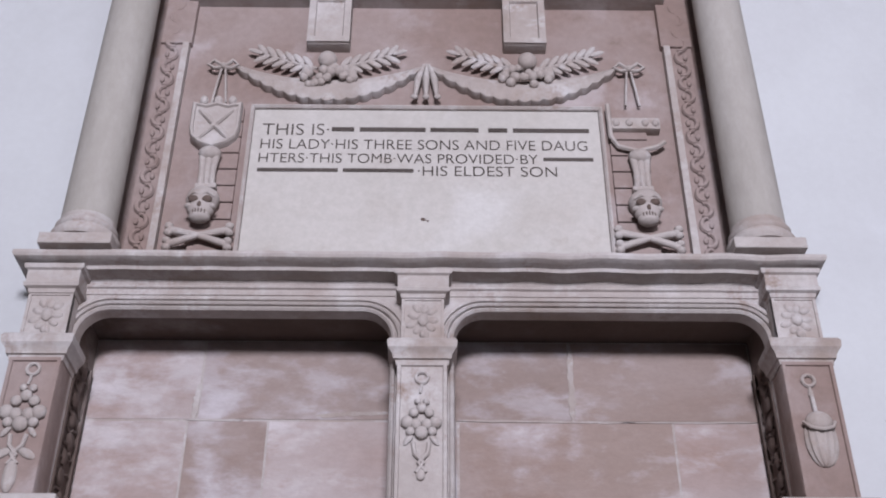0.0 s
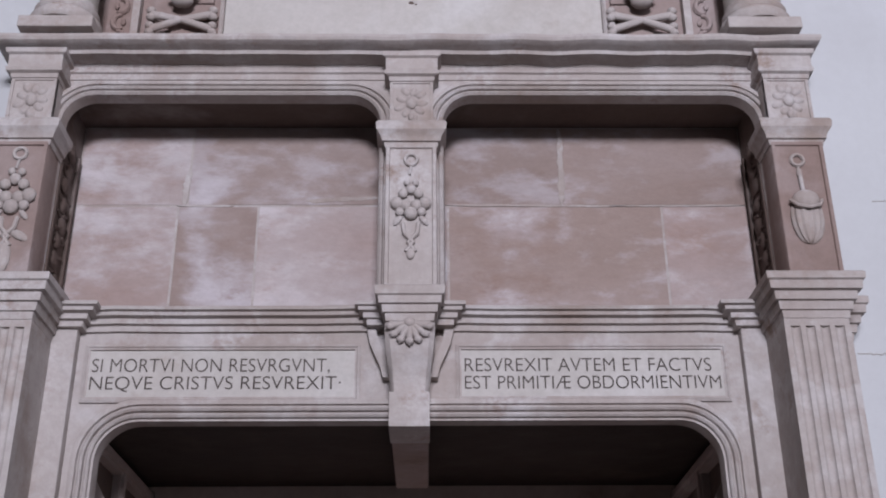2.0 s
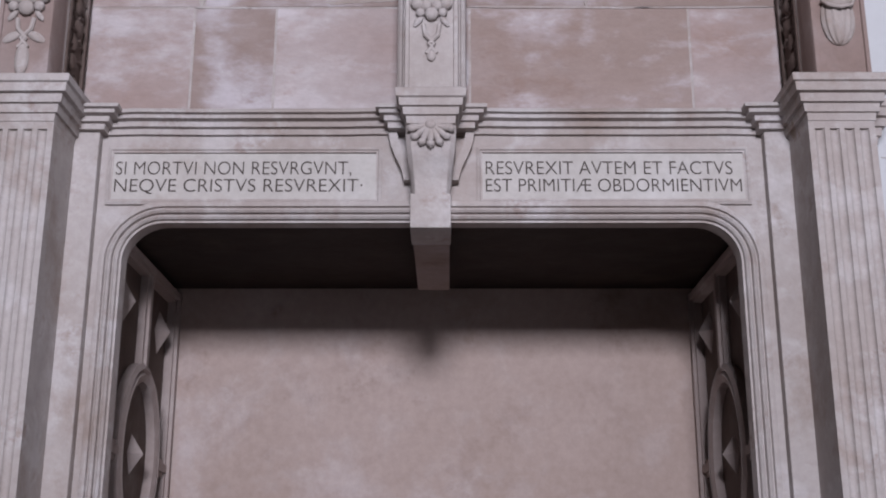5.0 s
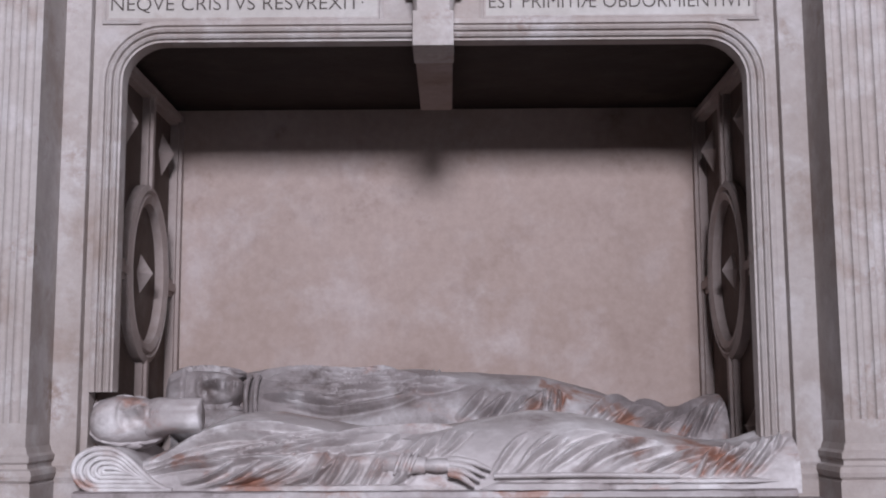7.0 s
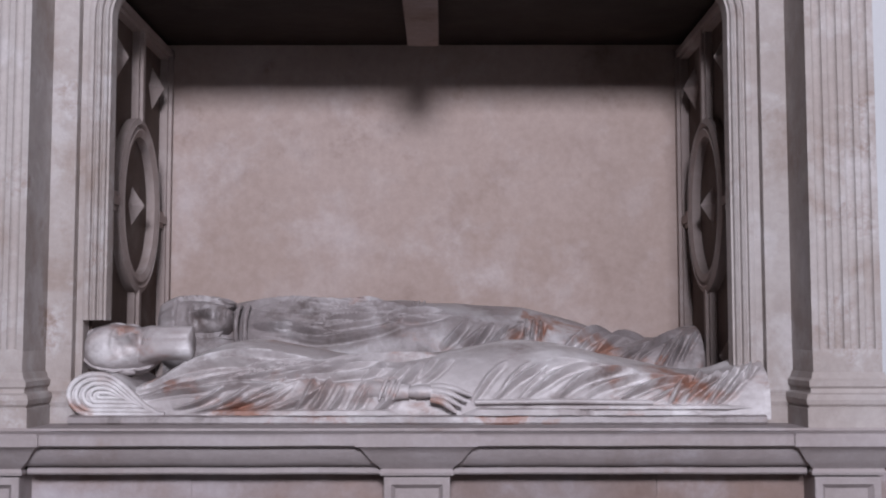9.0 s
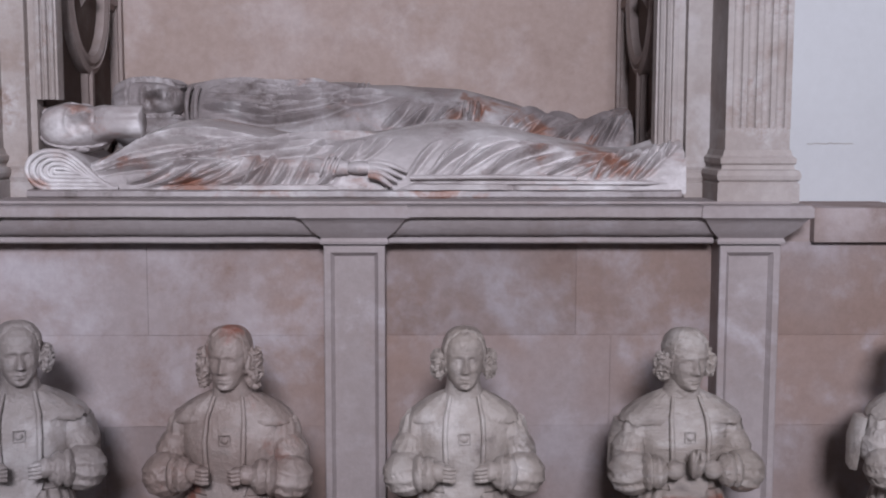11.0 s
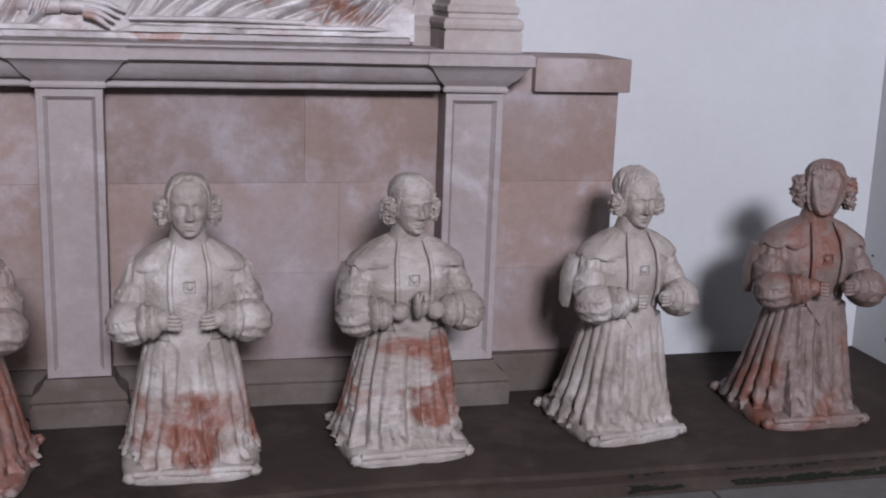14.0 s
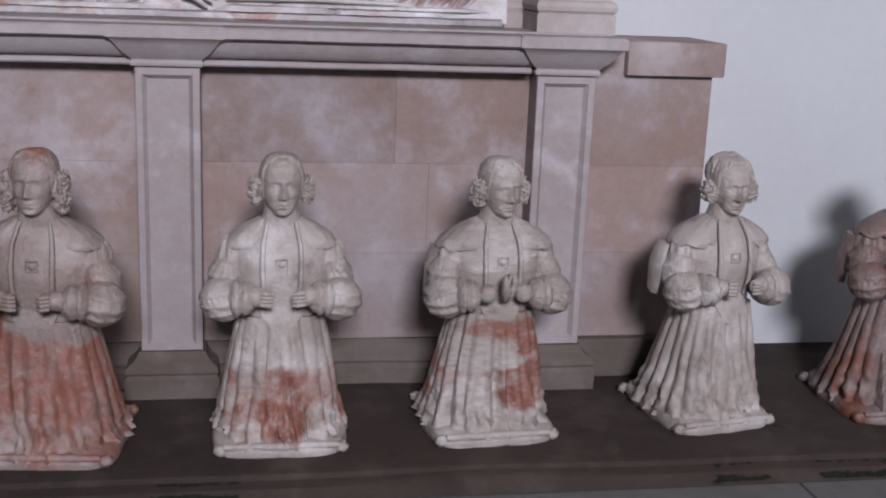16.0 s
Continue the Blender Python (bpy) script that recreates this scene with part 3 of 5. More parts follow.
# inscription panels
for x0, x1, lines in ((-0.803, -0.123, (("SI MORTVI NON RESVRGVNT,", -0.782, -0.198), ("NEQVE CRISTVS RESVREXIT·", -0.783, -0.170))),
                      (0.112, 0.786, (("RESVREXIT AVTEM ET FACTVS", 0.134, 0.744), ("EST PRIMITIÆ OBDORMIENTIVM·", 0.134, 0.776)))):
    b = bm_new()
    box(b, x0 + 0.012, x1 - 0.012, -0.0045, 0.01, 2.268, 2.388, 0)
    pn = part("inscription_panel", b, PALE, low, "pale panel with an engraved dark inscription")
    b = bm_new()
    sweep_face(b, [(x0, 2.255), (x0, 2.405), (x1, 2.405), (x1, 2.255), (x0, 2.255)], [(0, 0.01), (0, -0.007), (0.007, -0.010), (0.010, -0.006), (0.014, -0.006), (0.016, 0.01)])
    part("inscription_frame", b, DRESSED, low)
    for (body, a, c), (z0, z1) in zip(lines, ((2.333, 2.370), (2.288, 2.324))):
        text_mesh(body, a, c, z0, z1, -0.0055, pn, INK)
# corbel in the middle: stepped capital, shell and console
b = bm_new()
prof = [(-0.05, 2.418), (0.0, 2.418), (0.002, 2.436), (0.008, 2.438), (0.010, 2.456), (0.017, 2.458), (0.019, 2.476), (0.025, 2.479), (0.027, 2.498), (0.022, 2.503), (-0.05, 2.505)]
sweep_plan(b, [(-0.058, 0.0), (-0.058, -0.130), (0.058, -0.130), (0.058, 0.0)], prof)
box(b, -0.058, 0.058, -0.13, 0.02, 2.42, 2.504, 0)
part("corbel_capital", b, DRESSED, low, "stepped corbel capital", 30)
b = bm_new()
sweep_plan(b, [(-0.10, 0.0), (-0.10, -0.045), (0.10, -0.045), (0.10, 0.0)], [(o * 0.7, z) for o, z in ENT])
box(b, -0.1, 0.1, -0.045, 0.02, 2.44, 2.493, 0)
part("corbel_shoulder", b, DRESSED, low, "", 30)
b = bm_new()
cons = [(-0.128, 2.418, 0.060), (-0.140, 2.39, 0.060), (-0.142, 2.36, 0.058), (-0.130, 2.33, 0.054), (-0.112, 2.30, 0.050), (-0.105, 2.27, 0.047), (-0.108, 2.24, 0.045)]
quadstrip(b, [[(-w, 0.02, z), (-w, y + 0.012, z), (-w * 0.8, y, z), (w * 0.8, y, z), (w, y + 0.012, z), (w, 0.02, z)] for y, z, w in cons])
box(b, -0.048, 0.048, -0.125, 0.02, 2.158, 2.243, 0.004)
part("console", b, DRESSED, low, "curved console and keystone", 40)
for s in (-1, 1):
    b = bm_new()
    quadstrip(b, [[(s * x, -0.03, z), (s * x, 0.01, z), (s * (x + 0.022), 0.01, z), (s * (x + 0.022), -0.03, z)] for x, z in ((0.045, 2.31), (0.052, 2.34), (0.066, 2.37), (0.078, 2.40), (0.086, 2.44))])
    part("corbel_bracket", b, DRESSED, low, "", 40)
b = bm_new()
for i in range(7):
    a = math.pi * (i + 0.5) / 7
    r = 0.047
    ball(b, (math.cos(a) * r * 0.62, -0.146, 2.408 - math.sin(a) * r * 0.66), (0.0085, 0.010, 0.030), 10, 8, turn=Matrix.Rotation(a - math.pi / 2, 3, "Y"))
    ball(b, (math.cos(a) * r * 1.02, -0.147, 2.408 - math.sin(a) * r * 1.05), (0.011, 0.010, 0.009), 8, 6)
ball(b, (0, -0.150, 2.406), (0.015, 0.010, 0.012), 10, 8)
part("shell", b, DRESSED, low, "carved scallop shell", 50)
b = bm_new()
box(b, -0.045, 0.045, 0.0, 0.50, 2.165, 2.23, 0.004)
part("soffit_rib", b, BROWN, low)

# ---- upper arcade ----
up = thing("upper_arcade", "double sandstone arcade with carved pilasters and a cornice", "arcade")
UZ, UY = 3.118, -0.03
for s in (-1, 1):
    xa, xb = (-0.945, -0.082) if s < 0 else (0.082, 0.945)
    b = bm_new()
    oa, ob_ = (-0.99, 0.0) if s < 0 else (0.0, 0.99)
    arch_plate(b, arch_path(xa, xb, 2.49, UZ, 0.085), oa, ob_, 3.245, UY, 0.0)
    part("arch_front", b, DRESSED, up, "pale stone arch with rounded corners")
    b = bm_new()
    sweep_face(b, arch_path(xa, xb, 2.49, UZ, 0.085, 10), [(-0.044, UY + 0.01), (-0.044, UY - 0.008), (-0.037, UY - 0.011), (-0.032, UY - 0.010), (-0.030, UY - 0.001), (-0.027, UY - 0.001), (-0.025, UY - 0.012),
               (-0.020, UY - 0.016), (-0.015, UY - 0.012), (-0.013, UY - 0.001), (-0.010, UY - 0.001), (-0.008, UY - 0.013), (-0.003, UY - 0.016), (0.003, UY - 0.010), (0.006, UY + 0.03), (-0.044, UY + 0.03)], 0.002)
    part("arch_moulding", b, DRESSED, up, "", 30)
# soffit in dark stone: the shade under the arches is in its colour
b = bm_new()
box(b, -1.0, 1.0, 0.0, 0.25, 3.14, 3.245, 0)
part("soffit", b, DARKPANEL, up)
b = bm_new()
box(b, -0.96, 0.96, 0.1732, 0.25, 2.48, 3.16, 0)
part("mortar_bed", b, DRESSED, up, "pale lime mortar between the back stones")
b = bm_new()
box(b, -0.944, 0.944, 0.012, 0.25, 2.42, 2.493, 0)
part("sill", b, DRESSED, up)
# jamb sides likewise get their shade from the dark stone colour
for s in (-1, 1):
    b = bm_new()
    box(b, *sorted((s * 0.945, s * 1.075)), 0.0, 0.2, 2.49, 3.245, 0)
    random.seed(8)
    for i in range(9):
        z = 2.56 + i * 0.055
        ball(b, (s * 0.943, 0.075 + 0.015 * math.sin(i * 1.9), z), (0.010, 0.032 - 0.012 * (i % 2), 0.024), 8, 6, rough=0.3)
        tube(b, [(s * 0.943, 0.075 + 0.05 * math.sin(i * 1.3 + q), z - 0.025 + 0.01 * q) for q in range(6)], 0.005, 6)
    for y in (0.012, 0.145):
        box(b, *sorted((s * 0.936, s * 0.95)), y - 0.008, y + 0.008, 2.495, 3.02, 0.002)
    part("jamb_side", b, DARKPANEL, up, "jamb with carved foliage, its shade put into a dark colour", 40)


def ring_tie(bm, x, y, z):
    tube(bm, [(x + 0.016 * math.cos(a), y, z + 0.016 * math.sin(a)) for a in np.linspace(0, 2 * math.pi, 15)], 0.005, 6)
    tube(bm, [(x, y, z - 0.02), (x - 0.004, y, z - 0.045)], 0.004, 6)


def fruit_drop(bm, x, y, z, k=1.0):
    """Ring, fruit cluster and hanging husks of a pilaster."""
    ring_tie(bm, x, y, z + 0.165)
    for dx, dz, r in ((0, 0.075, .014), (-.02, .062, .013), (.02, .062, .013), (-.036, .035, .017), (.036, .035, .017), (-.014, .03, .015), (.014, .03, .015), (0, .006, .018), (-.01, 0.095, .009), (.012, .094, .009), (-.028, .01, .012), (.028, .01, .012)):
        ball(bm, (x + dx * k, y - 0.004, z + dz * k), (r * k, r * 0.8 * k, r * k), 10, 7)
    for q in (-1, 1):
        ball(bm, (x + q * 0.033, y, z - 0.012), (0.018, 0.006, 0.008), 8, 6, turn=Matrix.Rotation(q * 0.9, 3, "Y"))
        tube(bm, [(x + q * 0.02, y, z - 0.02), (x + q * 0.016, y - 0.002, z - 0.05), (x - q * 0.006, y - 0.003, z - 0.075), (x + q * 0.012, y, z - 0.10)], 0.006, 6)
    ball(bm, (x, y, z - 0.105), (0.012, 0.007, 0.016), 8, 6)


def upper_pilaster(xc, w, y, z0, motif):
    """One pilaster of the arcade with impost, frieze block and cap."""
    pil = []
    b = bm_new()
    box(b, xc - w, xc + w, y, 0.0, z0, 2.93, 0.002)
    sweep_face(b, [(xc - w, z0), (xc - w, 2.93), (xc + w, 2.93), (xc + w, z0)], [(0.001, y + 0.01), (0.001, y - 0.006), (0.010, y - 0.006), (0.013, y + 0.004)])
    pil = part("pilaster", b, BROWN if motif != "centre" else DRESSED, up, "upright pilaster with a carved drop", 30)
    b = bm_new()
    prof = [(-0.03, 2.922), (0.003, 2.922), (0.005, 2.936), (0.011, 2.938), (0.013, 2.950), (0.019, 2.958), (0.025, 2.966), (0.027, 2.984), (0.022, 2.993), (0.004, 2.999), (-0.03, 2.999)]
    sweep_plan(b, [(xc - w, 0.0), (xc - w, y), (xc + w, y), (xc + w, 0.0)], prof)
    box(b, xc - w, xc + w, y, 0, 2.924, 2.998, 0)
    part("impost", b, DRESSED, up, "", 30)
    b = bm_new()
    v = w - 0.008
    box(b, xc - v, xc + v, y + 0.006, 0.0, 2.998, 3.135, 0.002)
    sweep_face(b, [(xc - v, 3.0), (xc - v, 3.133), (xc + v, 3.133), (xc + v, 3.0), (xc - v, 3.0)], [(0.0, y + 0.02), (0.0, y + 0.002), (0.008, y + 0.002), (0.010, y + 0.012)])
    blk = part("frieze_block", b, DRESSED, up, "", 30)
    b = bm_new()
    random.seed(int(abs(xc) * 50) + 3)
    for i in range(9):
        a = i * 0.698
        r = 0.026 + 0.006 * (i % 2)
        ball(b, (xc + r * math.cos(a) * 1.05, y + 0.006, 3.064 + r * math.sin(a) * 1.35), (0.011, 0.006, 0.016), 8, 6, turn=Matrix.Rotation(-a + 1.57, 3, "Y"))
    ball(b, (xc, y + 0.004, 3.064), (0.016, 0.010, 0.020), 9, 7)
    ball(b, (xc, y + 0.004, 3.02), (0.010, 0.008, 0.012), 9, 7)
    part("carved_flower", b, DRESSED, blk, "", 50)
    b = bm_new()
    prof = [(-0.03, 3.13), (0.002, 3.13), (0.004, 3.142), (0.014, 3.146), (0.016, 3.156), (0.012, 3.160), (0.012, 3.196), (0.020, 3.20), (0.022, 3.213), (-0.03, 3.215)]
    sweep_plan(b, [(xc - v, 0.0), (xc - v, y), (xc + v, y), (xc + v, 0.0)], prof)
    box(b, xc - v, xc + v, y, 0, 3.132, 3.214, 0)
    part("cap", b, DRESSED, up, "", 30)
    b = bm_new()
    if motif == "purse":
        ring_tie(b, xc - 0.005, y - 0.004, 2.875)
        ball(b, (xc - 0.002, y - 0.002, 2.706), (0.041, 0.025, 0.072), 60, 22, ridges=13, ridge=0.06)
        ball(b, (xc - 0.002, y - 0.012, 2.752), (0.035, 0.020, 0.030), 24, 12)
        tube(b, [(xc - 0.042, y - 0.014, 2.752), (xc - 0.030, y - 0.030, 2.730), (xc - 0.002, y - 0.036, 2.722), (xc + 0.026, y - 0.030, 2.731), (xc + 0.038, y - 0.014, 2.752)], 0.005, 8)
        tube(b, [(xc - 0.005, y - 0.004, 2.845), (xc - 0.003, y - 0.006, 2.782)], 0.006, 8)
    elif motif == "fruit":
        fruit_drop(b, xc, y - 0.004, 2.73, 1.15)
        ball(b, (xc, y - 0.002, 2.60), (0.018, 0.012, 0.045), 10, 8)
        for q in (-1, 1):
            ball(b, (xc + q * 0.03, y - 0.002, 2.66), (0.026, 0.007, 0.012), 8, 6, turn=Matrix.Rotation(q * 0.5, 3, "Y"))
    else:
        fruit_drop(b, xc, y - 0.004, 2.72)
    part("carved_drop", b, DRESSED, pil, "carved fruit and ribbon drop", 50)


upper_pilaster(-1.008, 0.068, -0.10, 2.51, "fruit")
upper_pilaster(1.008, 0.068, -0.10, 2.51, "purse")
upper_pilaster(0.0, 0.066, -0.085, 2.504, "centre")
b = bm_new()
BED = [(-0.03, 3.165), (0.004, 3.168), (0.006, 3.184), (0.013, 3.187), (0.014, 3.192), (0.008, 3.196), (0.012, 3.206), (0.026, 3.222), (0.030, 3.230), (-0.03, 3.232)]
sweep_plan(b, [(-0.96, UY), (0.96, UY)], BED, 0.002)
part("bed_moulding", b, DRESSED, up, "", 30)
b = bm_new()
CORN = [(-0.20, 3.210), (-0.012, 3.210), (-0.008, 3.219), (0.006, 3.222), (0.022, 3.224), (0.030, 3.228), (0.034, 3.236), (0.033, 3.245), (0.026, 3.250), (-0.20, 3.252)]
sweep_plan(b, [(-1.09, 0.06), (-1.09, -0.108), (1.075, -0.108), (1.075, 0.06)], CORN, 0.005, 0.03)
box(b, -1.06, 1.05, -0.08, 0.06, 3.222, 3.242, 0)
part("cornice", b, DRESSED, up, "chipped moulded cornice", 30)

# ---- columns on the cornice ----
for s in (-1, 1):
    colm = thing("column", "smooth round buff stone column on a moulded base", "column", group="columns flanking the tablet")
    xc, yc0 = s * 0.952, -0.085
    b = bm_new()
    box(b, xc - 0.10, xc + 0.10, yc0 - 0.085, 0.05, 3.248, 3.284, 0.004)
    part("plinth", b, DRESSED, colm)
    b = bm_new()
    prof = [(0.092, 3.283), (0.098, 3.292), (0.099, 3.302), (0.095, 3.312), (0.086, 3.316), (0.083, 3.325), (0.088, 3.331), (0.088, 3.340), (0.082, 3.346), (0.079, 3.352), (0.077, 3.37)]
    quadstrip(b, [[(xc + r * math.cos(a), yc0 + r * math.sin(a), z) for a in np.linspace(0, 2 * math.pi, 40, endpoint=False)] for r, z in prof])
    part("base", b, DRESSED, colm, "", 40)
    b = bm_new()
    quadstrip(b, [[(xc + r * math.cos(a), yc0 + r * math.sin(a), z) for a in np.linspace(0, 2 * math.pi, 48, endpoint=False)] for r, z in ((0.0775, 3.36), (0.0765, 3.8), (0.075, 4.3), (0.070, 4.9), (0.066, 5.2))])
    part("shaft", b, COLUMN, colm, "", 40)

# ---- upper panel with the tablet ----
pan = thing("carved_panel", "brown sandstone panel carved with skulls, shields and swags", "carved panel")
b = bm_new()
box(b, -0.876, 0.876, 0.02, 0.14, 3.24, 5.2, 0)
part("ground", b, BROWN, pan)
for s in (-1, 1):
    b = bm_new()
    box(b, *sorted((s * 0.876, s * 0.962)), 0.045, 0.14, 3.24, 5.2, 0)
    part("side_reveal", b, BROWN, pan)
b = bm_new()
box(b, -0.537, 0.543, 0.0, 0.03, 3.24, 3.878, 0.002)
tab = part("tablet", b, PALE, pan, "pale inscribed tablet")
b = bm_new()
sweep_face(b, [(-0.55, 3.25), (-0.55, 3.892), (0.556, 3.892), (0.556, 3.25)], [(0.0, 0.03), (0.0, -0.010), (0.005, -0.012), (0.011, -0.006), (0.013, 0.01)])
part("tablet_frame", b, DRESSED, pan, "", 30)
b = bm_new()
ball(b, (-0.004, 0.0, 3.455), (0.008, 0.002, 0.006), 8, 6, rough=0.4)
ball(b, (0.010, 0.0, 3.450), (0.004, 0.002, 0.003), 6, 5)
part("chip", b, DARKPANEL, tab, "small dark chip")
T = -0.0015
text_mesh("THIS IS·", -0.507, -0.300, 3.774, 3.823, T, tab, INK)
text_mesh("HIS LADY·HIS THREE SONS AND FIVE DAUG", -0.508, 0.500, 3.719, 3.760, T, tab, INK)
text_mesh("HTERS·THIS TOMB·WAS PROVIDED·BY", -0.509, 0.345, 3.665, 3.704, T, tab, INK)
text_mesh("·HIS ELDEST SON", -0.022, 0.401, 3.617, 3.657, T, tab, INK)
for x0, x1, z0, z1 in ((-0.292, -0.222, 3.774, 3.823), (-0.205, 0.0, 3.774, 3.823), (0.015, 0.165, 3.774, 3.823), (0.195, 0.255, 3.774, 3.823), (0.272, 0.510, 3.774, 3.823),
                       (0.362, 0.515, 3.665, 3.704), (-0.510, -0.265, 3.617, 3.657), (-0.25, -0.035, 3.617, 3.657)):
    b = bm_new()
    zm, h = (z0 + z1) / 2, (z1 - z0) * 0.17
    box(b, x0, x1, T, 0.003, zm - h, zm + h, 0)
    part("letter_bar", b, INK, tab)
# carved side strips with scrolls, and raised fillets
for s in (-1, 1):
    b = bm_new()
    box(b, *sorted((s * 0.800, s * 0.872)), 0.004, 0.03, 3.25, 5.1, 0.002)
    for i in range(19):
        z = 3.33 + i * 0.056
        pts = [(s * (0.835 + 0.018 * math.cos(a) * (1 if i % 2 else -1)), -0.001, z + 0.024 * math.sin(a)) for a in np.linspace(-2.2, 1.9, 9)]
        tube(b, pts, [0.003, 0.006, 0.008, 0.009, 0.009, 0.008, 0.007, 0.006, 0.004], 6)
        ball(b, (s * (0.835 - 0.012 * (1 if i % 2 else -1)), 0.0, z), (0.008, 0.007, 0.013), 7, 5)
    part("scroll_strip", b, BROWN, pan, "strip of carved running scrolls", 45)
    b = bm_new()
    box(b, *sorted((s * 0.778, s * 0.800)), -0.012, 0.03, 3.25, 4.16, 0.003)
    part("fillet", b, DRESSED, pan)
    b = bm_new()
    box(b, *sorted((s * 0.772, s * 0.874)), -0.006, 0.03, 4.16, 5.1, 0.003)
    part("fillet", b, BROWN, pan)
b = bm_new()
box(b, -0.80, 0.80, -0.045, 0.03, 4.352, 4.42, 0.004)
box(b, -0.80, 0.80, -0.07, 0.03, 4.42, 4.50, 0.004)
part("architrave", b, DRESSED, pan)
for xc in (-0.322, 0.322):
    b = bm_new()
    box(b, xc - 0.07, xc + 0.07, -0.022, 0.03, 4.145, 4.36, 0.004)
    sweep_face(b, [(xc - 0.07, 4.147), (xc - 0.07, 4.36), (xc + 0.07, 4.36), (xc + 0.07, 4.147), (xc - 0.07, 4.147)], [(0.0, 0.0), (0.0, -0.032), (0.022, -0.032), (0.026, -0.02)])
    part("bracket", b, DRESSED, pan, "flat bracket with a raised border", 30)
    # swag with a scalloped edge, leaves and a cluster of fruit
    b = bm_new()
    sx = -1 if xc < 0 else 1
    x0, x1 = sorted((sx * 0.615, sx * 0.012))
    k = 120
    rings = []
    for i in range(k + 1):
        u = i / k
        x = x0 + (x1 - x0) * u
        arc = 1 - (2 * u - 1) ** 2
        zt = 4.066 - 0.066 * arc
        zb = 4.055 - 0.140 * arc - 0.009 * abs(math.sin(u * math.pi * 15))
        rings.append([(x, 0.02, zt + 0.002), (x, -0.004, zt), (x, -0.012 - 0.008 * arc, (zt + zb) / 2), (x, -0.010, zb + 0.004), (x, -0.002, zb), (x, 0.02, zb)])
    quadstrip(b, rings)
    part("swag", b, DRESSED, pan, "hanging cloth swag", 40)
    b = bm_new()
    for q in (-1, 1):
        for i in range(6):
            d = 0.050 + 0.030 * i
            for up_ in (-1, 1):
                ball(b, (xc + q * (d + 0.012), -0.010, 4.056 + 0.052 * i / 5 + up_ * 0.019), (0.030, 0.0055, 0.0105), 10, 6, turn=Matrix.Rotation(-q * (0.75 * up_ + 0.22), 3, "Y"))
        ball(b, (xc + q * 0.235, -0.010, 4.120), (0.026, 0.005, 0.009), 10, 6, turn=Matrix.Rotation(-q * 0.35, 3, "Y"))
        tube(b, [(xc + q * 0.03, -0.01, 4.045), (xc + q * 0.12, -0.012, 4.068), (xc + q * 0.21, -0.010, 4.112)], [0.006, 0.005, 0.002], 6)
    part("leaf_spray", b, DRESSED, pan, "carved laurel spray", 50)
    b = bm_new()
    random.seed(11 if xc < 0 else 12)
    ball(b, (xc + 0.004, -0.028, 4.066), (0.031, 0.028, 0.031), 16, 12)
    cluster = part("fruit_cluster", b, DRESSED, pan, "cluster of carved fruit", 50)
    for i in range(26):
        a = random.uniform(0, 6.28)
        r = 0.075 * math.sqrt(random.random())
        s_ = random.uniform(0.012, 0.019)
        b = bm_new()
        ball(b, (xc + r * 1.15 * math.cos(a), -0.014 - 0.022 * (1 - r / 0.075), 4.005 + r * 0.72 * math.sin(a)), (s_, s_, s_), 10, 7)
        part("fruit", b, DRESSED, cluster, "", 50)
b = bm_new()
for q in (-0.026, 0.0, 0.026):
    tube(b, [(q * 0.3, -0.006, 4.07), (q, -0.012, 4.0), (q * 1.3, -0.010, 3.935)], [0.005, 0.012, 0.007], 8)
    ball(b, (q * 1.4, -0.010, 3.928), (0.012, 0.008, 0.010), 8, 6)
part("knotted_tassel", b, DRESSED, pan, "", 50)
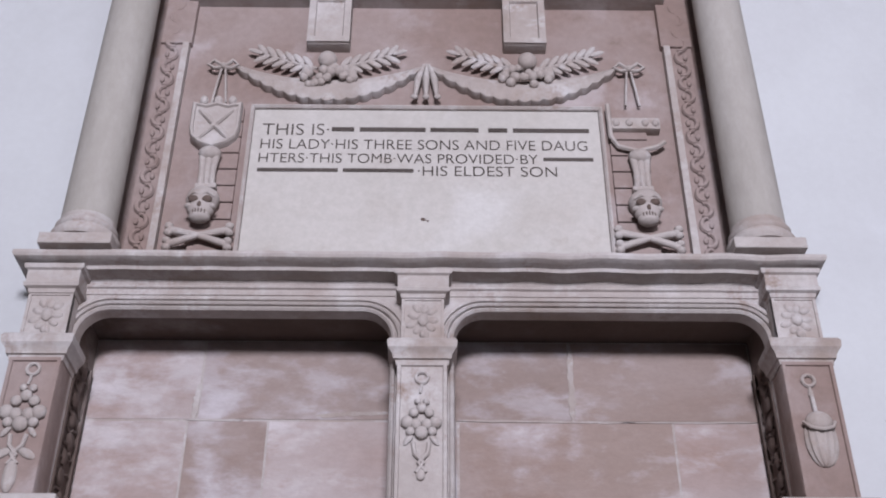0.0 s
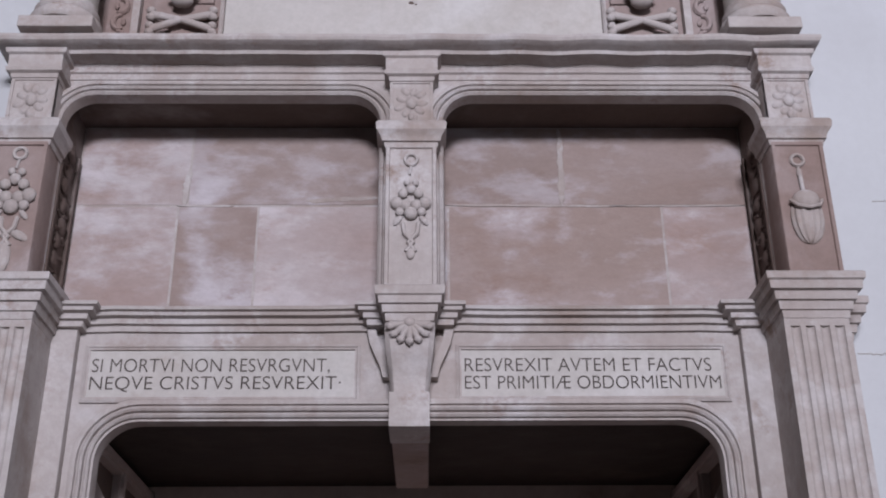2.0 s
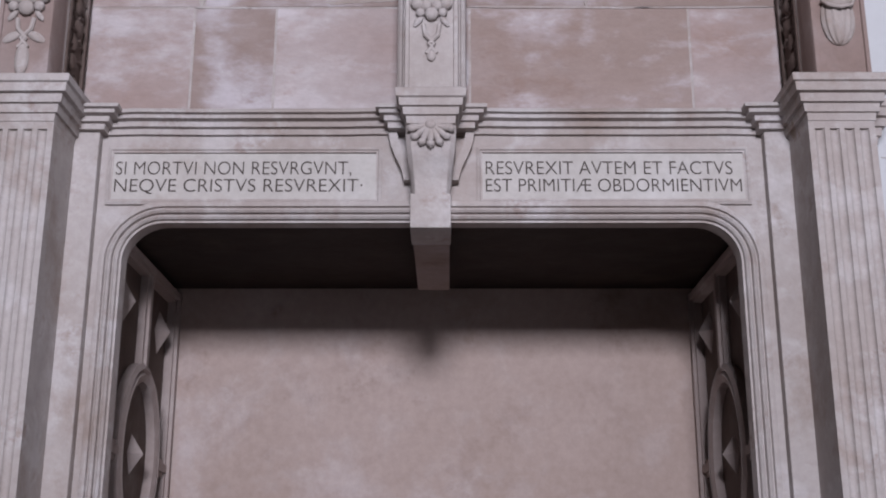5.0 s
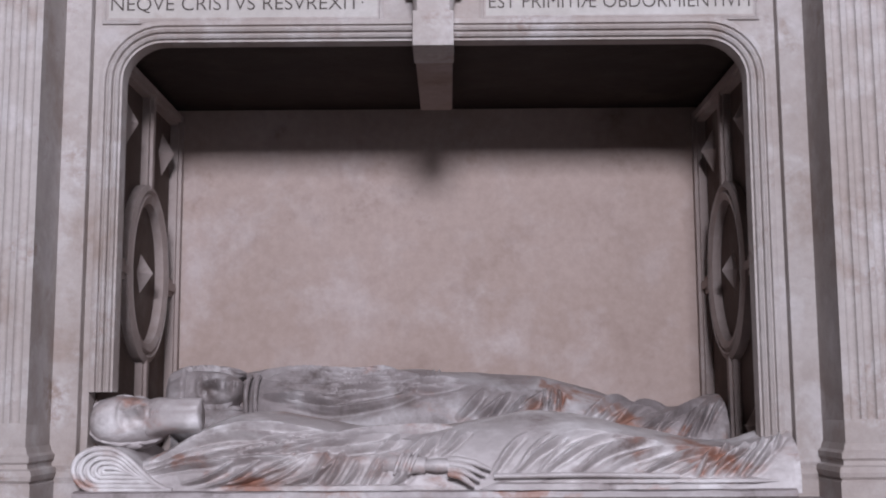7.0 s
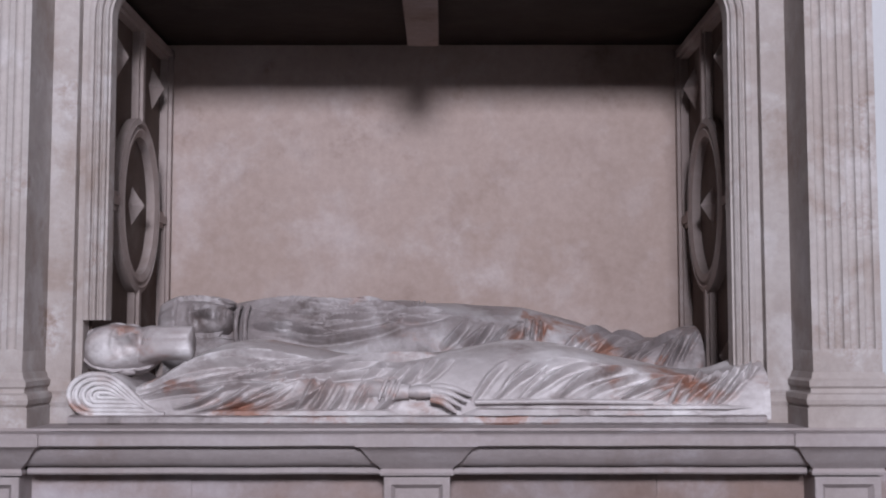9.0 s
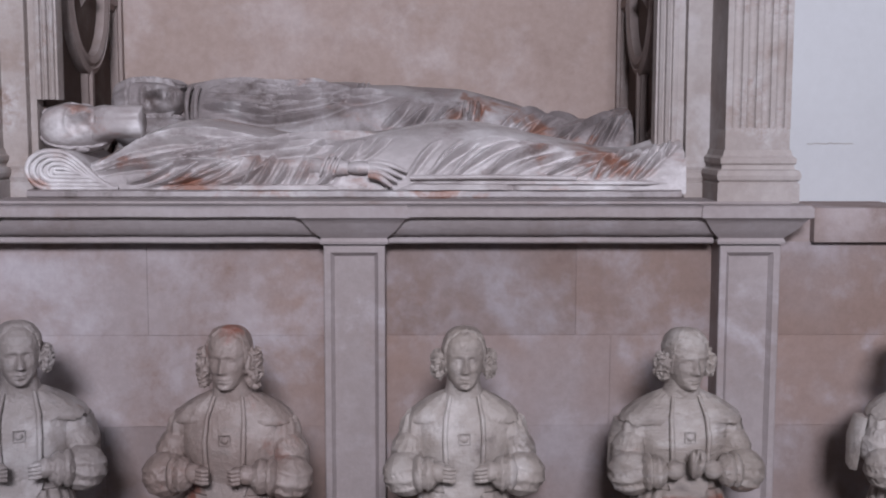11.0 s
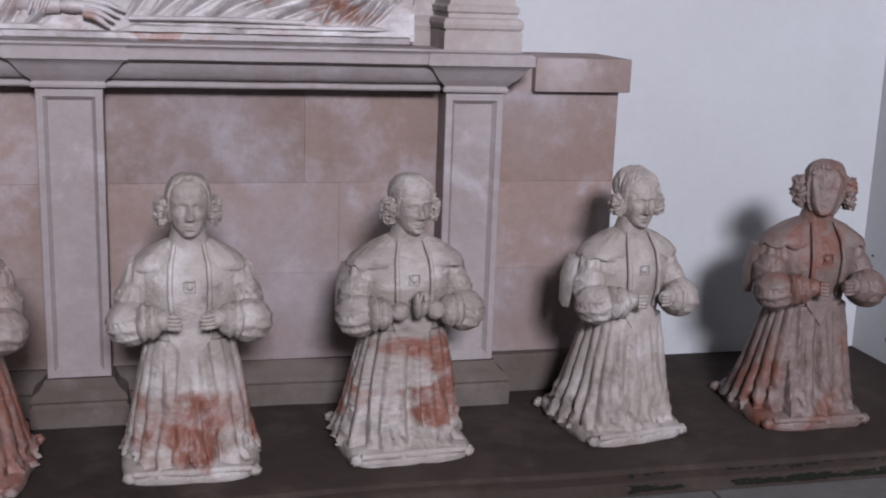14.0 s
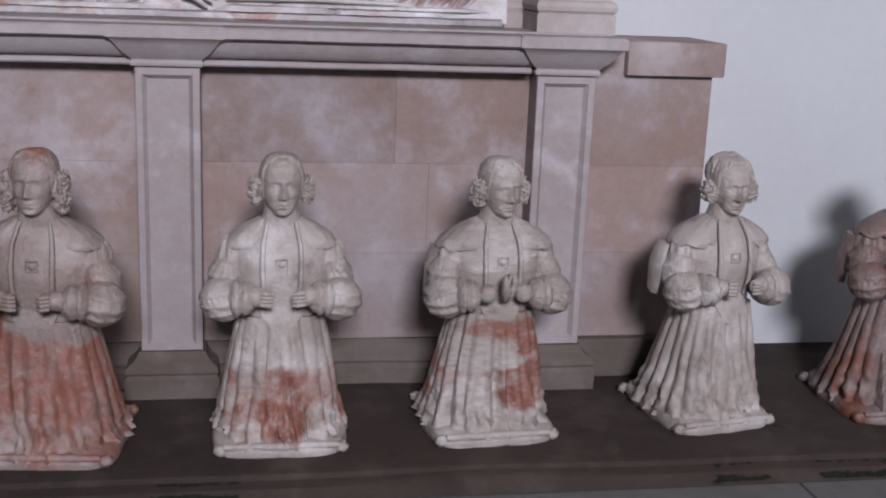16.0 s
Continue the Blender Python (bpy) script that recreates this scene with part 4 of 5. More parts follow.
# trophies at each side of the tablet: bow, cords, shield, torch, skull and bones
for s in (-1, 1):
    x0 = s * 0.655
    b = bm_new()
    for q in (-1, 1):
        tube(b, [(x0, -0.006, 4.055), (x0 + q * 0.03, -0.012, 4.075), (x0 + q * 0.048, -0.010, 4.058), (x0 + q * 0.028, -0.008, 4.045), (x0, -0.006, 4.052)], 0.007, 6)
        tube(b, [(x0 + q * 0.006, -0.004, 4.05), (x0 + q * 0.014, -0.006, 3.98), (x0 + q * 0.022, -0.004, 3.90)], 0.004, 6)
    ball(b, (x0, -0.010, 4.055), (0.012, 0.012, 0.012), 8, 6)
    part("ribbon_bow", b, DRESSED, pan, "", 50)
    b = bm_new()
    if s < 0:
        outl = [(-0.078, 3.895), (-0.078, 3.79), (-0.070, 3.755), (-0.045, 3.73), (0.0, 3.712), (0.045, 3.73), (0.070, 3.755), (0.078, 3.79), (0.078, 3.895), (0.04, 3.885), (0.0, 3.898), (-0.04, 3.885)]
        cz = 3.81
        quadstrip(b, [[(x0 + x * f, y, cz + (z - cz) * f) for x, z in outl] for f, y in ((1.0, 0.02), (1.0, -0.012), (0.95, -0.020), (0.86, -0.020), (0.82, -0.012))])
        for q in (-1, 1):
            tube(b, [(x0 - q * 0.05, -0.014, 3.862), (x0, -0.018, 3.80), (x0 + q * 0.05, -0.014, 3.745)], 0.008, 6)
        for q in (-0.045, 0, 0.045):
            ball(b, (x0 + q, -0.01, 3.905), (0.014, 0.012, 0.018), 8, 6)
    else:
        outl = [(-0.082, 3.90), (-0.080, 3.77), (-0.06, 3.73), (0, 3.712), (0.06, 3.73), (0.085, 3.75)]
        tube(b, [(x0 + x, -0.010, z) for x, z in outl], 0.008, 6)
        box(b, x0 - 0.075, x0 + 0.078, -0.014, 0.03, 3.80, 3.845, 0.006)
        for q in (-0.06, -0.02, 0.03, 0.062):
            ball(b, (x0 + q, -0.014, 3.822), (0.012, 0.010, 0.014), 8, 6)
    part("shield", b, DRESSED, pan, "carved shield" if s < 0 else "worn carved shield", 40)
    b = bm_new()
    ball(b, (x0, -0.016, 3.685), (0.036, 0.026, 0.024), 12, 8)
    for q in (-0.022, 0, 0.022):
        tube(b, [(x0 + q, -0.014, 3.69), (x0 + q * 0.7, -0.018, 3.62), (x0 + q * 0.8, -0.012, 3.565)], [0.012, 0.011, 0.009], 8)
    box(b, x0 - 0.032, x0 + 0.032, -0.02, 0.02, 3.555, 3.572, 0.004)
    part("torch", b, DRESSED, pan, "", 50)
    b = bm_new()
    ball(b, (x0, -0.018, 3.506), (0.050, 0.044, 0.044), 24, 16, rough=0.05)
    ball(b, (x0, -0.030, 3.466), (0.040, 0.030, 0.034), 20, 12)
    ball(b, (x0, -0.032, 3.436), (0.032, 0.026, 0.018), 16, 10)
    for q in (-1, 1):
        ball(b, (x0 + q * 0.033, -0.040, 3.468), (0.014, 0.014, 0.009), 10, 7)
        tube(b, [(x0 + q * 0.004, -0.058, 3.500), (x0 + q * 0.020, -0.060, 3.507), (x0 + q * 0.038, -0.048, 3.500)], [0.004, 0.006, 0.004], 8)
    skull = part("skull", b, DRESSED, pan, "carved stone skull", 60)
    # dark pieces on the skull paint the shade of eye, nose and tooth hollows
    b = bm_new()
    for q in (-1, 1):
        ball(b, (x0 + q * 0.020, -0.053, 3.486), (0.0155, 0.009, 0.0125), 12, 8)
    ball(b, (x0, -0.058, 3.464), (0.007, 0.005, 0.010), 8, 6)
    for q in range(-2, 3):
        box(b, x0 + q * 0.0085 - 0.0014, x0 + q * 0.0085 + 0.0014, -0.061 + 0.0016 * q * q, -0.045, 3.436, 3.448, 0)
    part("eye_hollow", b, DARKPANEL, skull, "dark pieces painted as shaded eye, nose and tooth hollows")
    b = bm_new()
    for q in (-1, 1):
        tube(b, [(x0 - q * 0.085, -0.014, 3.352), (x0, -0.022, 3.378), (x0 + q * 0.085, -0.014, 3.402)], [0.012, 0.0095, 0.012], 8)
        for e in (-1, 1):
            for dz in (-0.011, 0.011):
                ball(b, (x0 + e * 0.088, -0.016, 3.377 + e * q * 0.026 + dz), (0.014, 0.014, 0.012), 8, 6)
    part("bone_cross", b, DRESSED, pan, "carved crossed bones", 50)
    # rough courses behind the trophy
    for i in range(9):
        z = 3.33 + i * 0.063
        b = bm_new()
        dx = 0.01 * noise.noise((i * 2.3, s, 0))
        box(b, *sorted((s * 0.573, s * (0.69 + dx))), 0.006, 0.03, z + 0.002, z + 0.060, 0.003)
        part("stone_course", b, BROWN, pan)

# ---- stone blocks of the chest and the arcade ----


def blocks(parent, rows, yf, yb, material, gap=0.0004):
    """Courses of separate blocks on an upright face: rows of z0, z1 and the joints' x."""
    for z0, z1, xs in rows:
        for x0, x1 in zip(xs, xs[1:]):
            b = bm_new()
            g = gap * 0.5
            k = 0.0012 * noise.noise((x0 * 31, z0 * 17, 2))
            lo_, hi_ = (x0 + g, yf + k, z0 + g), (x1 - g, yb, z1 - g)
            bv = 0.0009
            fr = [(lo_[0] + bv, lo_[1], lo_[2] + bv), (hi_[0] - bv, lo_[1], lo_[2] + bv), (hi_[0] - bv, lo_[1], hi_[2] - bv), (lo_[0] + bv, lo_[1], hi_[2] - bv)]
            sh = [(lo_[0], lo_[1] + bv * 0.6, lo_[2]), (hi_[0], lo_[1] + bv * 0.6, lo_[2]), (hi_[0], lo_[1] + bv * 0.6, hi_[2]), (lo_[0], lo_[1] + bv * 0.6, hi_[2])]
            bk = [(x, yb, z) for x, _, z in sh]
            quadstrip(b, [bk, sh, fr])
            part("stone_block", b, material, parent)


blocks(chest, [(0.349, 0.572, (-0.864, -0.62, -0.22, -0.072)), (0.572, 0.798, (-0.864, -0.36, -0.072)), (0.798, 1.031, (-0.864, -0.505, -0.072))], CY, CY + 0.02, BLOCK)
blocks(chest, [(0.349, 0.572, (0.072, 0.40, 0.864)), (0.572, 0.798, (0.072, 0.62, 0.864)), (0.798, 1.031, (0.072, 0.534, 0.864))], CY, CY + 0.02, BLOCK)
for sx in (-1, 1):
    blocks(chest, [(z0, z1, tuple(sorted((sx * 1.006, sx * 1.337)))) for z0, z1 in ((0.345, 0.572), (0.572, 0.798), (0.798, 1.028))], CY, CY + 0.02, BLOCK)
blocks(up, [(2.494, 2.885, (-0.944, -0.655)), (2.885, 3.14, (-0.944, -0.63)), (2.494, 2.885, (-0.43, 0.0, 0.10)), (2.494, 2.885, (0.70, 0.944))], 0.1715, 0.20, LIMED, 0.007)
blocks(up, [(2.494, 2.885, (-0.655, -0.43)), (2.885, 3.14, (-0.63, -0.03)), (2.494, 2.885, (0.10, 0.70)), (2.885, 3.14, (-0.03, 0.42, 0.944))], 0.1715, 0.20, SCRAPED, 0.007)

def mortar(x0, z0, x1, z1, w, seed):
    """An uneven ribbon of lime mortar smeared along a joint of the arcade's back."""
    b = bm_new()
    k = 26
    rings = []
    dx, dz = x1 - x0, z1 - z0
    q = math.hypot(dx, dz)
    nx_, nz_ = -dz / q, dx / q
    for i in range(k + 1):
        t = i / k
        a = w * (0.55 + 0.9 * abs(noise.noise((t * 6, seed, 0)))) * min(1, 6 * t + 0.2, 6 * (1 - t) + 0.2)
        c = w * (0.55 + 0.9 * abs(noise.noise((t * 6, seed, 9)))) * min(1, 6 * t + 0.2, 6 * (1 - t) + 0.2)
        x, z = x0 + dx * t, z0 + dz * t
        rings.append([(x + nx_ * a, 0.174, z + nz_ * a), (x + nx_ * a * 0.7, 0.1698, z + nz_ * a * 0.7), (x - nx_ * c * 0.7, 0.1698, z - nz_ * c * 0.7), (x - nx_ * c, 0.174, z - nz_ * c)])
    quadstrip(b, rings)
    part("mortar_joint", b, DRESSED, up, "smeared pale mortar")


for i, a in enumerate(((0.42, 2.888, 0.425, 3.13, 0.014), (0.09, 2.887, 0.60, 2.883, 0.006), (0.55, 2.883, 0.94, 2.886, 0.004), (-0.64, 2.886, -0.632, 3.0, 0.016), (-0.66, 2.886, -0.50, 2.884, 0.006), (-0.30, 2.90, -0.09, 2.91, 0.010))):
    mortar(*a, i * 3.7)

# ---- statues ----


def smoothstep(v, lo_, hi_):
    t = min(1.0, max(0.0, (v - lo_) / (hi_ - lo_)))
    return t * t * (3 - 2 * t)


# a head's sections from chin to crown: height, depth of the face, depth of the skull, half width
SKULL = [(-0.50, 0.16, 0.02, 0.04), (-0.485, 0.25, 0.06, 0.105), (-0.45, 0.315, 0.12, 0.150), (-0.40, 0.338, 0.18, 0.192), (-0.30, 0.342, 0.26, 0.248), (-0.20, 0.348, 0.32, 0.285), (-0.10, 0.352, 0.37, 0.305),
         (0.0, 0.350, 0.40, 0.318), (0.10, 0.362, 0.425, 0.330), (0.20, 0.355, 0.43, 0.330), (0.30, 0.325, 0.41, 0.308), (0.38, 0.270, 0.36, 0.265), (0.44, 0.205, 0.285, 0.210), (0.48, 0.125, 0.18, 0.130), (0.5, 0.03, 0.04, 0.03)]


def skull_point(z, az, grow=0.0):
    """A point of the bare head at a height and an angle from the face's middle."""
    zs = [p[0] for p in SKULL]
    f, k, w = (float(np.interp(z, zs, [p[i] for p in SKULL])) for i in (1, 2, 3))
    sx, cx = math.sin(az), math.cos(az)
    e = 2 / 2.25
    x = math.copysign(abs(sx) ** e, sx) * (w + grow)
    y = -abs(cx) ** e * (f + grow) if cx > 0 else abs(cx) ** e * (k + grow)
    return x, y


def head_shape(bm, m, beard=False, hair=None, plain=False, seed=0, relief=1.0):
    """A carved head: face towards -y, one unit from chin to crown, put at the pose m."""
    rnd = random.Random(seed)
    before = set(bm.verts)

    def bump(x, z, cx, cz, sx, sz):
        return math.exp(-((x - cx) / sx) ** 2 - ((z - cz) / sz) ** 2)

    na, nz = 96, 84
    heights = [-0.5 * math.cos(math.pi * i / (nz - 1)) for i in range(nz)]
    rings = []
    for z in heights:
        ring = []
        for i in range(na):
            az = 2 * math.pi * i / na
            x, y = skull_point(z, az)
            if math.cos(az) > 0 and not plain:
                front = smoothstep(math.cos(az), 0.05, 0.5)
                t = min(1.0, max(0.0, (0.06 - z) / 0.25))
                d = (0.030 + 0.092 * t ** 1.2) * math.exp(-(abs(x) / (0.034 + 0.026 * t)) ** 2.4) * smoothstep(z, -0.225, -0.180) * smoothstep(-z, -0.13, -0.02)
                d += 0.024 * math.exp(-((z - 0.075 + 0.9 * x * x) / 0.036) ** 2) * smoothstep(0.27 - abs(x), 0.0, 0.10)
                for q in (-1, 1):
                    d += 0.024 * bump(x, z, q * 0.048, -0.186, 0.026, 0.024)
                    d -= 0.054 * bump(x, z, q * 0.122, 0.008, 0.066, 0.042)
                    d += 0.046 * bump(x, z, q * 0.128, 0.000, 0.050, 0.027)
                    d -= 0.018 * bump(x, z, q * 0.128, -0.020, 0.055, 0.008)
                    d += 0.020 * bump(x, z, q * 0.185, -0.13, 0.07, 0.06)
                    d -= 0.016 * bump(x, z, q * 0.125, -0.27, 0.05, 0.07)
                d += 0.034 * bump(x, z, 0, -0.292, 0.078, 0.020) + 0.036 * bump(x, z, 0, -0.340, 0.064, 0.020)
                d -= 0.026 * bump(x, z, 0, -0.315, 0.085, 0.008) + 0.020 * bump(x, z, 0, -0.385, 0.07, 0.018)
                d += 0.034 * bump(x, z, 0, -0.445, 0.075, 0.034)
                y -= d * front * relief
            if plain:
                # the face is left as a plain flat front without features
                y = max(y, -0.285 + 0.06 * z + 0.012 * noise.noise((x * 7, z * 7, seed)))
            ring.append((x, y, z))
        rings.append(ring)
    quadstrip(bm, rings)

    def cap(line_of, grow, strands, wave):
        """Hair or cloth that stands off the skull above a line and sinks under the skin below it."""
        rows = []
        for z in [-0.46 + 0.965 * 0.5 * (1 - math.cos(math.pi * i / 54)) for i in range(55)]:
            row = []
            for i in range(110):
                az = 2 * math.pi * i / 110
                a = az if az <= math.pi else az - 2 * math.pi
                g = smoothstep(z, line_of(abs(a)) - 0.035, line_of(abs(a)) + 0.045)
                lift = -0.05 + (0.05 + grow) * g + wave * g * math.sin(strands * a + 5 * z + seed) + 0.022 * g * noise.noise((math.sin(a) * 3, math.cos(a) * 3, z * 5 + seed))
                zz = min(z, 0.4995)
                x, y = skull_point(zz, az, lift)
                row.append((x, y, z + (0.05 + grow * 0.9) * g * smoothstep(z, 0.30, 0.5) - 0.05 * smoothstep(z, 0.30, 0.5)))
            rows.append(row)
        quadstrip(bm, rows)

    def curls(q, x_out, z_hi, z_lo, count, big):
        mid, half = (z_hi + z_lo) / 2, (z_hi - z_lo) / 2
        ball(bm, (q * (x_out - 0.075), 0.03, mid), (0.115, 0.19, half), seg=36, rings=26, ridges=9, ridge=0.08, rough=0.35)
        for i in range(count):
            u, v = rnd.uniform(-1, 1), rnd.uniform(-2.2, 1.2)
            e = math.sqrt(1 - 0.8 * u * u)
            cx, cy, cz = q * (x_out - 0.075 + 0.105 * e * math.cos(v)), 0.03 + 0.18 * e * math.sin(v), mid + half * 0.95 * u
            r = rnd.uniform(0.75, 1.25) * big
            ball(bm, (cx, cy, cz), (r * 1.5, r, r * 0.7), seg=9, rings=7, rough=0.35, turn=Euler((rnd.uniform(-1, 1), rnd.uniform(-1, 1), 0)).to_matrix())

    if beard:
        # broad beard from the cheeks, cut square at its end
        rows = []
        for z, w, y0, y1 in ((-0.20, 0.245, -0.27, -0.02), (-0.25, 0.252, -0.320, -0.02), (-0.31, 0.252, -0.352, -0.03), (-0.345, 0.245, -0.385, -0.04), (-0.43, 0.232, -0.405, -0.05), (-0.55, 0.225, -0.415, -0.06), (-0.70, 0.222, -0.42, -0.06), (-0.835, 0.222, -0.415, -0.06), (-0.85, 0.214, -0.405, -0.07)):
            ring = []
            for a in np.linspace(0, 2 * math.pi, 72, endpoint=False):
                c, q = math.cos(a), math.sin(a)
                e = (abs(c) ** 3.2 + abs(q) ** 3.2) ** (-1 / 3.2)
                k = 1 + 0.018 * math.sin(c * 14 + 3 * z) * smoothstep(-z, 0.3, 0.45)
                ring.append((c * e * w, (y0 + y1) / 2 + q * e * (y1 - y0) / 2 * k, z + 0.012 * math.sin(a * 3)))
            rows.append(ring)
        quadstrip(bm, rows)
    if hair in ("curls", "long"):
        cap(lambda a: 0.425 - 0.10 * smoothstep(a, 0.35, 0.8) - 0.58 * smoothstep(a, 0.85, 1.4), 0.022, 34, 0.006)
        for q in (-1, 1):
            if hair == "long":
                curls(q, 0.465, 0.16, -0.46, 80, 0.038)
            else:
                curls(q, 0.475, 0.13, -0.31, 70, 0.036)
    elif hair == "bonnet":
        cap(lambda a: 0.385 - 0.10 * smoothstep(a, 0.35, 0.8) - 0.58 * smoothstep(a, 0.85, 1.4), 0.030, 22, 0.006)
        ball(bm, (0, 0.20, 0.19), (0.385, 0.37, 0.37), seg=44, rings=26, ridges=16, ridge=0.03, rough=0.10)
        for q in (-1, 1):
            curls(q, 0.44, 0.08, -0.30, 56, 0.036)
    elif hair == "bob":
        cap(lambda a: 0.36 - 0.12 * smoothstep(a, 0.45, 0.8) - 0.75 * smoothstep(a, 0.85, 1.3), 0.045, 26, 0.012)
        for q in (-1, 1):
            curls(q, 0.49, 0.20, -0.34, 44, 0.060)
    elif hair == "bald":
        cap(lambda a: 0.46 - 0.85 * smoothstep(a, 1.1, 1.6), 0.025, 40, 0.006)
        for q in (-1, 1):
            ball(bm, (q * 0.325, 0.02, -0.04), (0.045, 0.08, 0.11), seg=16, rings=10, rough=0.2)
    elif hair == "veil":
        cap(lambda a: 0.26 - 0.62 * smoothstep(a, 0.75, 1.25), 0.075, 9, 0.018)
        for q in (-1, 1):
            ball(bm, (q * 0.30, 0.06, -0.12), (0.10, 0.24, 0.36), seg=30, rings=18, ridges=7, ridge=0.10, rough=0.1)
    bmesh.ops.transform(bm, matrix=m, verts=[v for v in bm.verts if v not in before])


def puff(bm, c, r, bands, lean=0.0, seed=0):
    """A gathered sleeve: a ball ringed by bands, with small gathers between them."""
    turn = Matrix.Rotation(lean, 3, "Y")
    cv = Vector(c)
    rows = []
    for k in range(1, 40):
        a = math.pi * k / 40
        sz, cz = math.sin(a), math.cos(a)
        row = []
        for i in range(64):
            b_ = 2 * math.pi * i / 64
            swell = 0.5 + 0.5 * math.cos(bands * math.pi * cz)
            f = 1 + 0.075 * swell ** 2 + 0.045 * (1 - swell) * math.sin(22 * b_ + 9 * math.sin(9 * cz) + seed) + 0.03 * noise.noise((math.cos(b_) * 9 + seed, math.sin(b_) * 9, cz * 9)) + 0.06 * noise.noise((math.cos(b_) * 3 + seed, math.sin(b_) * 3, cz * 5))
            q = Vector((sz * math.cos(b_) * r[0] * f, sz * math.sin(b_) * r[1] * f, cz * r[2]))
            row.append(cv + turn @ q)
        rows.append(row)
    quadstrip(bm, rows)


def kneeler(label, material, x, y, turn=0.0, size=1.0, head_turn=0.0, nod=6.0, hair="curls", clasped=False, cape=True, seed=1, plain=False, wide=1.0):
    """A kneeling figure in a bodice, puffed sleeves and a pleated skirt, on its own low base; one mesh."""
    rnd = random.Random(seed)
    b = bm_new()
    n = 168
    ang = np.linspace(0, 2 * math.pi, n, endpoint=False)
    # base block
    rings = []
    for z, w, d in ((0.0, 0.150, 0.165), (0.006, 0.153, 0.168), (0.022, 0.151, 0.166), (0.032, 0.144, 0.16), (0.034, 0.12, 0.13)):
        r = []
        for a in ang:
            c, s = math.cos(a), math.sin(a)
            e = (abs(c) ** 5 + abs(s) ** 5) ** -0.2
            k = 1 + 0.035 * noise.noise((c * 2.5 + seed, s * 2.5, z * 20))
            back = 1 - 0.10 * max(0, s)
            r.append((c * e * w * k * back * wide, s * e * d * k, z))
        rings.append(r)
    quadstrip(b, rings)
    for q in (-1, 1):
        for yy, rr in ((-0.146, 0.014), (0.140, 0.012)):
            ball(b, (q * 0.134 * wide, yy, 0.015), (rr * 1.15, rr, rr), seg=18, rings=12, ridges=7, ridge=0.1, rough=0.3)
    tube(b, [(-0.125 * wide, -0.154, 0.024), (0, -0.160, 0.026), (0.125 * wide, -0.154, 0.024)], [0.008, 0.010, 0.008], 10)
    # skirt with pleats that break over the knees
    rings = []
    pl = 19 + rnd.randint(0, 4)
    for i in range(40):
        t = i / 39
        z = 0.018 + 0.29 * t
        w = 0.143 - 0.050 * t ** 0.8 + 0.006 * math.sin(t * 3.1)
        d = 0.155 - 0.082 * t ** 0.75
        yc_ = 0.002 - 0.043 * t
        r = []
        for a in ang:
            c, s = math.cos(a), math.sin(a)
            e = (abs(c) ** 2.7 + abs(s) ** 2.7) ** (-1 / 2.7)
            warp = noise.noise((c * 1.5 + seed * 3, s * 1.5, z * 4))
            ph = pl * a + 1.6 * warp * (1.3 - t) + 0.8 * math.sin(3 * a + seed)
            flank = 0.45 + 0.7 * abs(c) ** 1.5
            fold = (abs(math.sin(ph / 2)) ** 0.6 - 0.65) * 0.017 * (0.30 + 0.95 * (1 - t)) * flank
            # loose folds that slant over the front and crumple at the knees
            face_ = max(0.0, -s) ** 0.7
            slant = noise.noise((c * 4 + seed * 2.1, z * 5 + 2.5 * c, seed))
            fold += face_ * (1 - 0.75 * t) * 0.012 * (1 - 3.4 * abs(slant)) * smoothstep(abs(slant), -0.1, 0.05)
            crum = max(0.0, 1 - t * 2.6)
            lump = crum * 0.014 * (1 - abs(noise.noise((c * 5 + seed, s * 5, z * 24 + c * 4))) * 3.2)
            spread = 0.003 * max(0, 0.10 - t) * 10 * abs(math.sin(ph * 0.7))
            q = fold + lump + spread
            r.append((c * (e * w * wide + q), yc_ + s * (e * d + q), z))
        rings.append(r)
    quadstrip(b, rings)
    torso0 = set(b.verts)
    # bodice
    rings = []
    for z, w, d, yo in ((0.285, 0.094, 0.074, 0.022), (0.305, 0.090, 0.070, 0.022), (0.34, 0.094, 0.072, 0.020), (0.38, 0.104, 0.076, 0.018), (0.42, 0.113, 0.078, 0.018), (0.452, 0.117, 0.072, 0.022),
                        (0.474, 0.109, 0.064, 0.026), (0.491, 0.088, 0.054, 0.026), (0.505, 0.062, 0.046, 0.022), (0.516, 0.043, 0.041, 0.015), (0.545, 0.037, 0.038, 0.006), (0.575, 0.036, 0.037, 0.000)):
        rings.append([(math.copysign(abs(math.cos(a)) ** 0.85, math.cos(a)) * w * wide, yo + math.sin(a) * d, z + 0.002 * noise.noise((a * 3, z * 30, seed))) for a in ang[::2]])
    quadstrip(b, rings)
    # pointed front of the bodice
    quadstrip(b, [[(-0.050, -0.048, 0.345), (0.050, -0.048, 0.345), (0.046, -0.02, 0.345), (-0.046, -0.02, 0.345)], [(-0.042, -0.057, 0.312), (0.042, -0.057, 0.312), (0.04, -0.03, 0.312), (-0.04, -0.03, 0.312)],
                  [(-0.005, -0.061, 0.262), (0.005, -0.061, 0.262), (0.005, -0.05, 0.262), (-0.005, -0.05, 0.262)]])
    # opening of the gown: two lapels from the neck to the waist, and a brooch
    for q in (-1, 1):
        tube(b, [(q * 0.030, -0.022, 0.517), (q * 0.040, -0.050, 0.475), (q * 0.042, -0.064, 0.43), (q * 0.040, -0.064, 0.38), (q * 0.034, -0.058, 0.34)], [0.004, 0.005, 0.006, 0.006, 0.005], 8)
